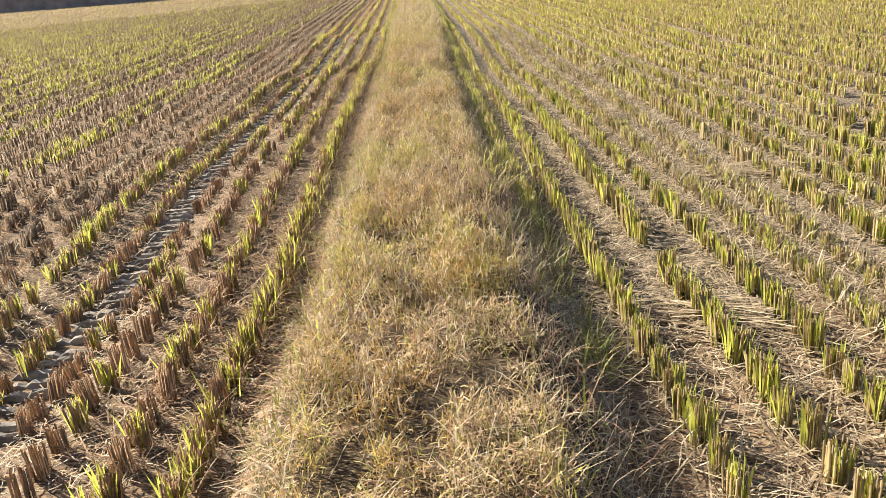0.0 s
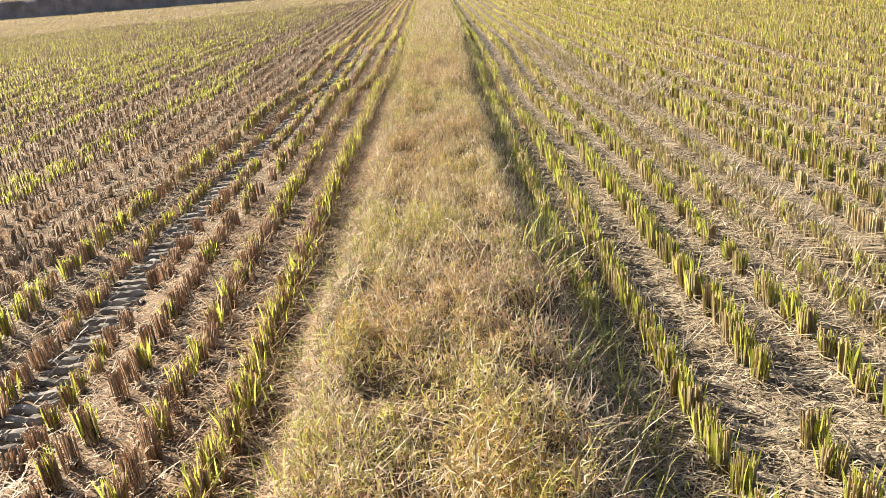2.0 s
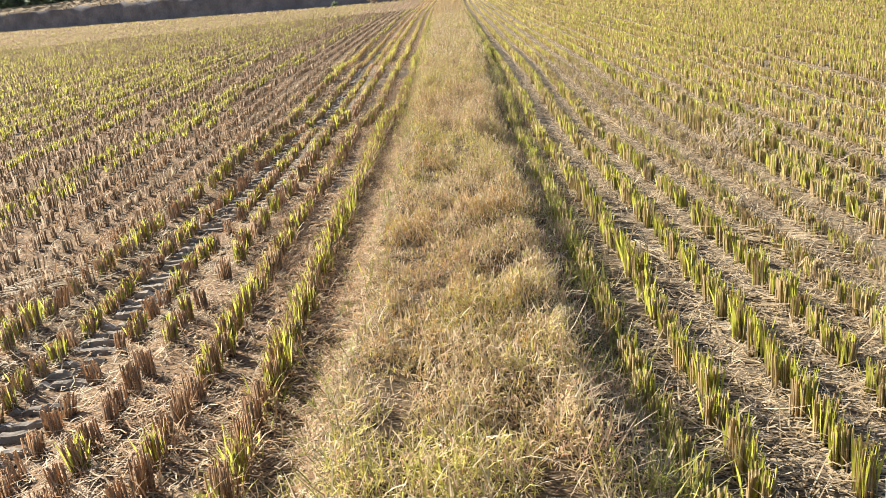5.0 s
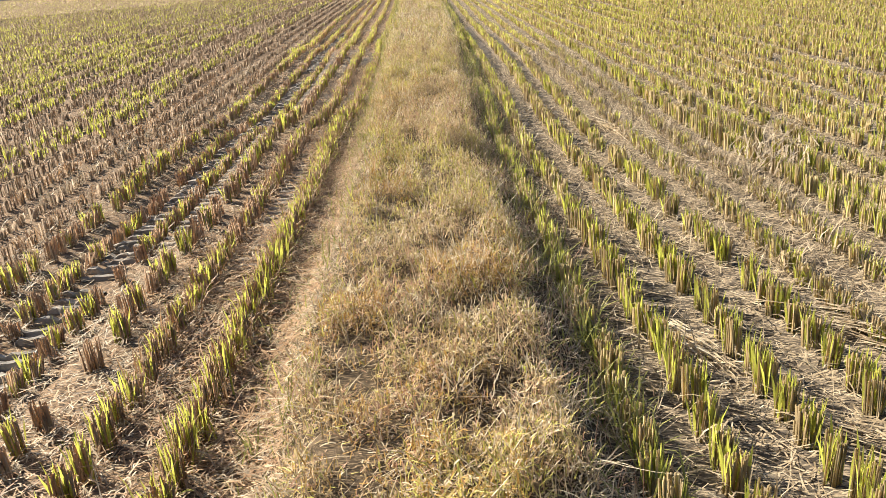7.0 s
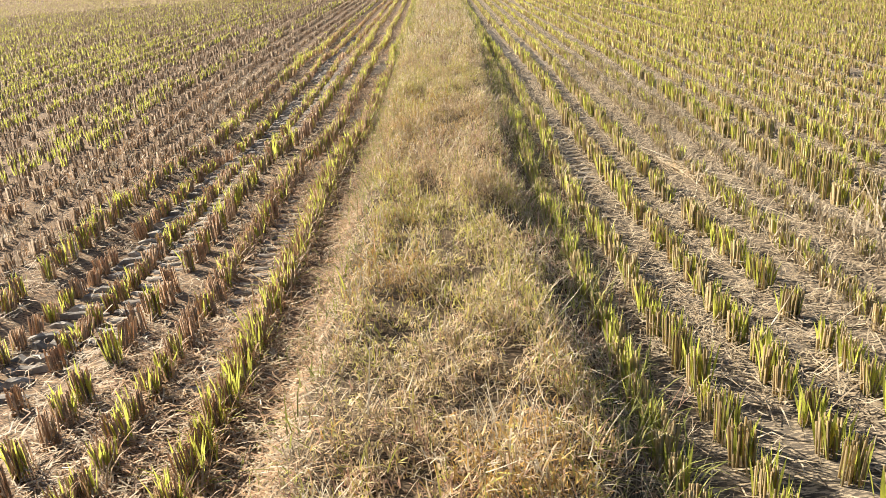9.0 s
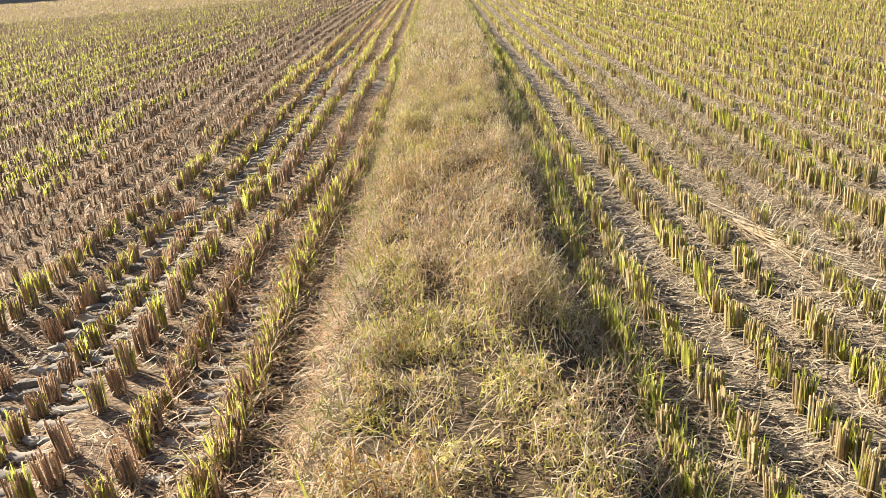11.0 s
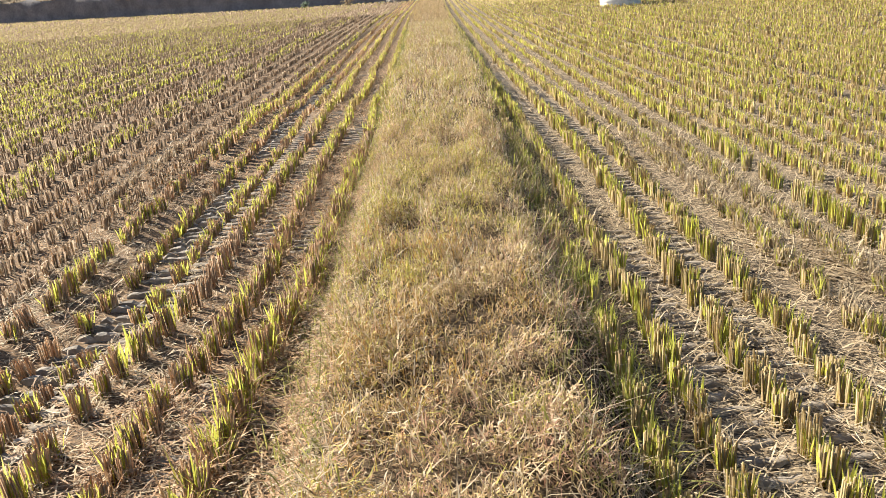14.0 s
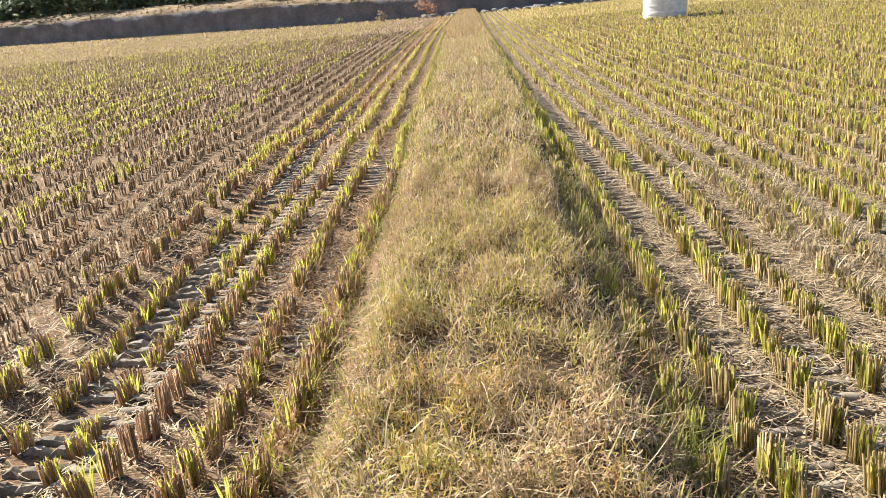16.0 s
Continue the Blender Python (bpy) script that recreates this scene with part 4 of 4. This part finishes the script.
grass_tuft(0.37, 4.80, sit(0.37, 4.80), 9, 0.04, 0.2, 0.34, 0.009, M_BLEACH, "pale dry broad grass leaves arching over the bund edge", name="dry_grass_tuft", lean=0.8)
r_b = np.random.default_rng(33)
for k in range(17):
    y = 3.2 + 0.78 * k + r_b.uniform(-0.25, 0.25)
    x = r_b.uniform(0.34, 0.46)
    grass_tuft(x, y, sit(x, y), 12 + int(r_b.integers(14)), 0.05, 0.09, r_b.uniform(0.18, 0.26), 0.0085, (M_OLIVE, M_GREEN, M_OLIVE)[k % 3], "broad-bladed yellow-green grass tuft on the bund side", name="broad_grass_tuft", lean=0.35)
for x, y, count, high in ((-0.72, 3.4, 45, 0.2), (-0.70, 4.4, 40, 0.2), (-0.72, 7.2, 30, 0.18), (-0.74, 12.6, 30, 0.2), (-0.70, 14.4, 40, 0.2), (-0.66, 6.1, 25, 0.18)):
    grass_tuft(x, y, sit(x, y), count, 0.05, 0.4 * high, high, 0.006, M_GREEN, "low green weed tuft at the foot of the bund", lean=0.6)
for x, y, count, high in ((0.33, 4.6, 40, 0.32), (0.34, 10.2, 34, 0.3), (0.30, 13.6, 34, 0.28), (0.36, 2.4, 40, 0.26)):
    grass_tuft(x, y, sit(x, y), count, 0.09, 0.4 * high, high, 0.0045, M_GOLD, "golden dry grass tuft hanging over the bund side", name="dry_grass_tuft", lean=0.7)


r_t = np.random.default_rng(21)
for k in range(56):
    x, y = r_t.uniform(-0.46, 0.28), 1.6 + 15.0 * (k + r_t.uniform(0, 1)) / 56
    kind = int(r_t.integers(4))
    m, words = ((M_DRY, "tan"), (M_OLIVE, "yellow-green"), (M_BLEACH, "bleached cream"), (M_DRY, "tan"))[kind]
    grass_tuft(x, y, sit(x, y), 60 + int(r_t.integers(50)), r_t.uniform(0.03, 0.07), 0.05, r_t.uniform(0.08, 0.14), 0.0034, m, words + " grass tussock standing on top of the bund", name="grass_tussock", lean=0.75)["kind"] = "stuff"


def stem(points, radius, label):
    cu = bpy.data.curves.new("fallen_reed", "CURVE")
    cu.dimensions, cu.bevel_depth, cu.bevel_resolution = "3D", radius, 1
    sp = cu.splines.new("POLY")
    sp.points.add(len(points) - 1)
    for p, c in zip(sp.points, points):
        p.co = (*c, 1)
    cu.materials.append(M_STRAW)
    return tagged(new("fallen_reed", cu), label, "dry stem")


stem([(-0.065, 5.03, 0.34), (-0.03, 4.92, 0.36), (0.01, 4.78, 0.355), (0.045, 4.63, 0.34), (0.075, 4.50, 0.30)], 0.0023, "long bleached dry stem lying on the grass")

# ---- field end: bank, weeds, hedge ----
BANK = [(60, 84), (8, 77.6), (-2, 78.2), (-12, 82), (-24.3, 86.9), (-38.5, 92.6), (-50, 97.2), (-58, 100.3), (-120, 125), (-260, 181)]
BANK_H = [0.7, 1.0, 1.5, 1.85, 2.1, 2.15, 2.1, 2.05, 2.1, 2.1]


def along(n):
    seg = np.array(BANK, float)
    ln = np.r_[0, np.cumsum(np.linalg.norm(np.diff(seg, axis=0), axis=1))]
    s = np.linspace(0, ln[-1], n)
    return np.stack([np.interp(s, ln, seg[:, 0]), np.interp(s, ln, seg[:, 1]), np.interp(s, ln, BANK_H)], -1), s


pts, s = along(700)
tang = np.gradient(pts[:, :2], axis=0)
tang /= np.linalg.norm(tang, axis=1, keepdims=True)
back = np.stack([tang[:, 1], -tang[:, 0]], -1)
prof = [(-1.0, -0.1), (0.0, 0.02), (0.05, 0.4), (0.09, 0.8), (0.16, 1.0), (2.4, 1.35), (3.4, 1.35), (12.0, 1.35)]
rowsv, low = [], FIELD + field_lift(pts[:, 0], pts[:, 1])
for k, (u, h) in enumerate(prof):
    wob = (0.16 * (vnoise(s * 0.5, 0 * s + k * 3, 91) - 0.5) + 0.12 * (vnoise(s * 1.4, 0 * s + k * 5, 92) - 0.5)) * pts[:, 2]
    rowsv.append(np.stack([pts[:, 0] + back[:, 0] * (u * pts[:, 2] * 0.9 + wob), pts[:, 1] + back[:, 1] * (u * pts[:, 2] * 0.9 + wob), low + h * pts[:, 2] + wob * 0.6 * (h > 0.1)], -1))
bv = np.stack(rowsv, 1).reshape(-1, 3)
m_ = len(prof)
bi = (np.arange(len(pts) - 1)[:, None] * m_ + np.arange(m_ - 1)[None]).ravel()
bq = np.stack([bi, bi + 1, bi + 1 + m_, bi + m_], 1)
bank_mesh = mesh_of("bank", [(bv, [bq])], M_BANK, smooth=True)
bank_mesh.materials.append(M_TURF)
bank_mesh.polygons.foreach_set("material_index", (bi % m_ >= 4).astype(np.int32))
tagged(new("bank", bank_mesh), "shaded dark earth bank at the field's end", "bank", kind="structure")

cnt = 12000
idx = rng.integers(0, len(pts), cnt)
hh, v = pts[idx, 2], rng.uniform(0, 1, cnt)
u = (0.03 + 2.6 * v) * hh * 0.9
base = np.stack([pts[idx, 0] + back[idx, 0] * u + tang[idx, 0] * rng.normal(0, 0.6, cnt), pts[idx, 1] + back[idx, 1] * u + tang[idx, 1] * rng.normal(0, 0.6, cnt), low[idx] + hh * (0.92 + 0.43 * v)], -1)
tagged(new("bank_top_grass", mesh_of("bank_top_grass", [blades(base, rng.uniform(0.25, 0.55, cnt) * (0.35 + 0.16 * hh), 0.12, rng.uniform(0, 6.28, cnt), np.abs(rng.normal(0.6, 0.35, cnt)), 0.7, 2)], M_TURF)), "tan dry tall grass along the bank top", "grass", kind="stuff")


def leafy(name, x, y, z, wide, high, leaves, leaf, label, category, trunk=0.0, seed=0, foliage=M_LEAF):
    """A shrub or tree: tapered trunk with limbs and a crown of many leaf clumps."""
    r = np.random.default_rng(seed)
    ob = tagged(new(name), label, category, "hedge along the bank")
    ob.location = (x, y, z)
    t = max(trunk, 0.25 * high)
    lobes = 7 + int(r.integers(4))
    la = r.uniform(0, 2 * np.pi, lobes)
    lc = np.stack([np.cos(la) * wide * r.uniform(0.1, 0.36, lobes), np.sin(la) * wide * r.uniform(0.1, 0.36, lobes), r.uniform(max(0.12 * high, trunk), 0.82 * high, lobes)], -1)
    wood = [tubes(np.array([[0, 0, -0.3]]), np.array([[0.05 * wide * r.normal(), 0.05 * wide * r.normal(), t]]), 0.035 * high ** 0.9, 0.022 * high ** 0.9, 7),
            tubes(np.tile([[0, 0, t * 0.9]], (lobes, 1)), lc, 0.015 * high ** 0.9, 0.006 * high ** 0.9, 5)]
    part("trunk", mesh_of("trunk", wood, M_BARK), M_BARK, ob)
    pick = r.integers(0, lobes, leaves)
    d = r.normal(0, 1, (leaves, 3))
    d /= np.linalg.norm(d, axis=1, keepdims=True)
    p = lc[pick] + d * (r.uniform(0.35, 1.0, leaves) ** 0.5 * r.uniform(0.8, 1.2, leaves))[:, None] * np.array([0.26 * wide, 0.26 * wide, 0.2 * high])
    p[:, 2] = np.maximum(p[:, 2], 0.05)
    part("crown", mesh_of("crown", [blades(p, r.uniform(0.6, 1.4, leaves) * leaf, leaf * 0.7, r.uniform(0, 6.28, leaves), r.uniform(0.3, 2.2, leaves), 0.5, 2)], foliage), foliage, ob)
    return ob


r_h = np.random.default_rng(5)
hedge_at = np.concatenate([np.linspace(0.06, 0.43, 58), np.linspace(0.16, 0.42, 14)])
for k, f in enumerate(hedge_at):
    i = int(f * (len(pts) - 1))
    x, y, h = pts[i]
    second = k >= 58
    off = r_h.uniform(2.8, 3.6) * max(h, 1.2) * 0.9 + r_h.uniform(0, 3) + (7 if second else 0)
    size = (4.0 + 0.02 * (y - 70)) * r_h.uniform(0.8, 1.25)
    tall = size * r_h.uniform(1.5, 2.2) if second else size * r_h.uniform(0.75, 1.1)
    leafy("tree" if second else "shrub", x + back[i, 0] * off, y + back[i, 1] * off, float(low[i]) + 1.3 * h, size * 1.5, tall, 420, 0.29 + 0.003 * y,
          "dark green broadleaf tree behind the earth bank" if second else "dense dark green shrub behind the earth bank", "tree" if second else "shrub", 0.3 * tall if second else 0.0, 100 + k)
leafy("shrub", -7.5, 77.0, FIELD, 1.0, 1.1, 260, 0.12, "small pale sunlit shrub at the foot of the bank", "shrub", 0.0, 7, M_STRAW)
leafy("shrub", -11.5, 80.5, FIELD, 0.9, 0.8, 200, 0.12, "small grey-green weed shrub below the bank", "shrub", 0.0, 8)
leafy("shrub", -3.8, 77.0, FIELD, 2.2, 1.6, 420, 0.14, "dry brown weed thicket at the bank's end", "shrub", 0.0, 9, M_RUST)


def far_wood(points, high, depth, count, leaf, seed):
    """A far belt of trees: many leaf clumps on a bumpy body."""
    r = np.random.default_rng(seed)
    p = np.array(points, float)
    u = r.uniform(0, len(p) - 1.001, count)
    k = u.astype(int)
    q = p[k] + (p[k + 1] - p[k]) * (u - k)[:, None]
    top = high * (0.6 + 0.4 * vnoise(u * 9, u * 0, seed)) * (0.85 + 0.3 * vnoise(u * 31, u * 0, seed + 1))
    z = top * r.uniform(0, 1, count) ** 0.8
    base = np.stack([q[:, 0] + r.normal(0, depth, count), q[:, 1] + r.normal(0, depth, count), z], -1)
    ch = blades(base, r.uniform(0.7, 1.5, count) * leaf, leaf * 0.9, r.uniform(0, 6.28, count), r.uniform(0.2, 2.4, count), 0.4, 2)
    return tagged(new("far_wood", mesh_of("far_wood", [ch], M_LEAF)), "hazy dark green belt of far trees beyond the bank", "woods", kind="stuff")


far_wood([(60, 185), (-40, 190), (-140, 215), (-260, 260)], 17.0, 4.0, 11000, 2.8, 3)


def stone(x, y, size, seed):
    r = np.random.default_rng(seed)
    bm = bmesh.new()
    bmesh.ops.create_icosphere(bm, subdivisions=2, radius=size)
    for v in bm.verts:
        v.co *= 0.75 + 0.5 * noise.noise(v.co * 2.2 / size + Vector((seed, 0, 0)))
        v.co.z *= 0.6
    ob = part("stone", bm, M_STONE)
    ob.location = (x, y, FIELD + size * 0.25)
    ob.rotation_euler = (0, 0, r.uniform(0, 6))
    return tagged(ob, "rough grey stone at the field's end", "stone", "stones along the field edge")


for k in range(70):
    stone(r_h.uniform(-5, 13), 76.1 + r_h.uniform(-1.4, 0.9), r_h.uniform(0.14, 0.46), k)

# ---- wrapped bale ----


def bale(x, y, radius, high, turn):
    """A round bale stood on end, film-wrapped, with soft shoulders and overlapping film bands."""
    ob = tagged(new("silage_bale"), "round straw bale wrapped in white plastic film", "bale")
    ob.matrix_basis = pose(x, y, FIELD, 0, 0, turn)
    segs = 44

    def ring(bm, z, rr):
        out = []
        for k in range(segs):
            a = 2 * math.pi * k / segs
            wob = 1 + 0.012 * math.sin(5 * a + 6 * z) + 0.009 * math.sin(11 * a - 4 * z)
            out.append(bm.verts.new((radius * rr * wob * math.cos(a), radius * rr * wob * math.sin(a), z * high)))
        return out

    def skin(bm, rings, close):
        grid = [ring(bm, z, rr) for z, rr in rings]
        for a, b in zip(grid, grid[1:]):
            for k in range(segs):
                bm.faces.new((a[k], a[(k + 1) % segs], b[(k + 1) % segs], b[k]))
        if close:
            bm.faces.new(grid[-1])
            bm.faces.new(grid[0][::-1])
        for f in bm.faces:
            f.smooth = True

    bm = bmesh.new()
    skin(bm, [(0.0, 0.95), (0.03, 0.99), (0.12, 1.0), (0.35, 1.015), (0.6, 1.02), (0.88, 1.0), (0.96, 0.97), (0.99, 0.90), (1.0, 0.8), (1.003, 0.4)], True)
    part("film_wrap", bm, M_WRAP, ob)
    for z in (0.18, 0.38, 0.58, 0.78):
        bm = bmesh.new()
        skin(bm, [(z - 0.05, 1.008), (z - 0.03, 1.0205), (z + 0.03, 1.0205), (z + 0.05, 1.008)], False)
        part("film_band", bm, M_WRAP, ob)
    return ob


bale(7.3, 42.2, 0.80, 1.30, 0)
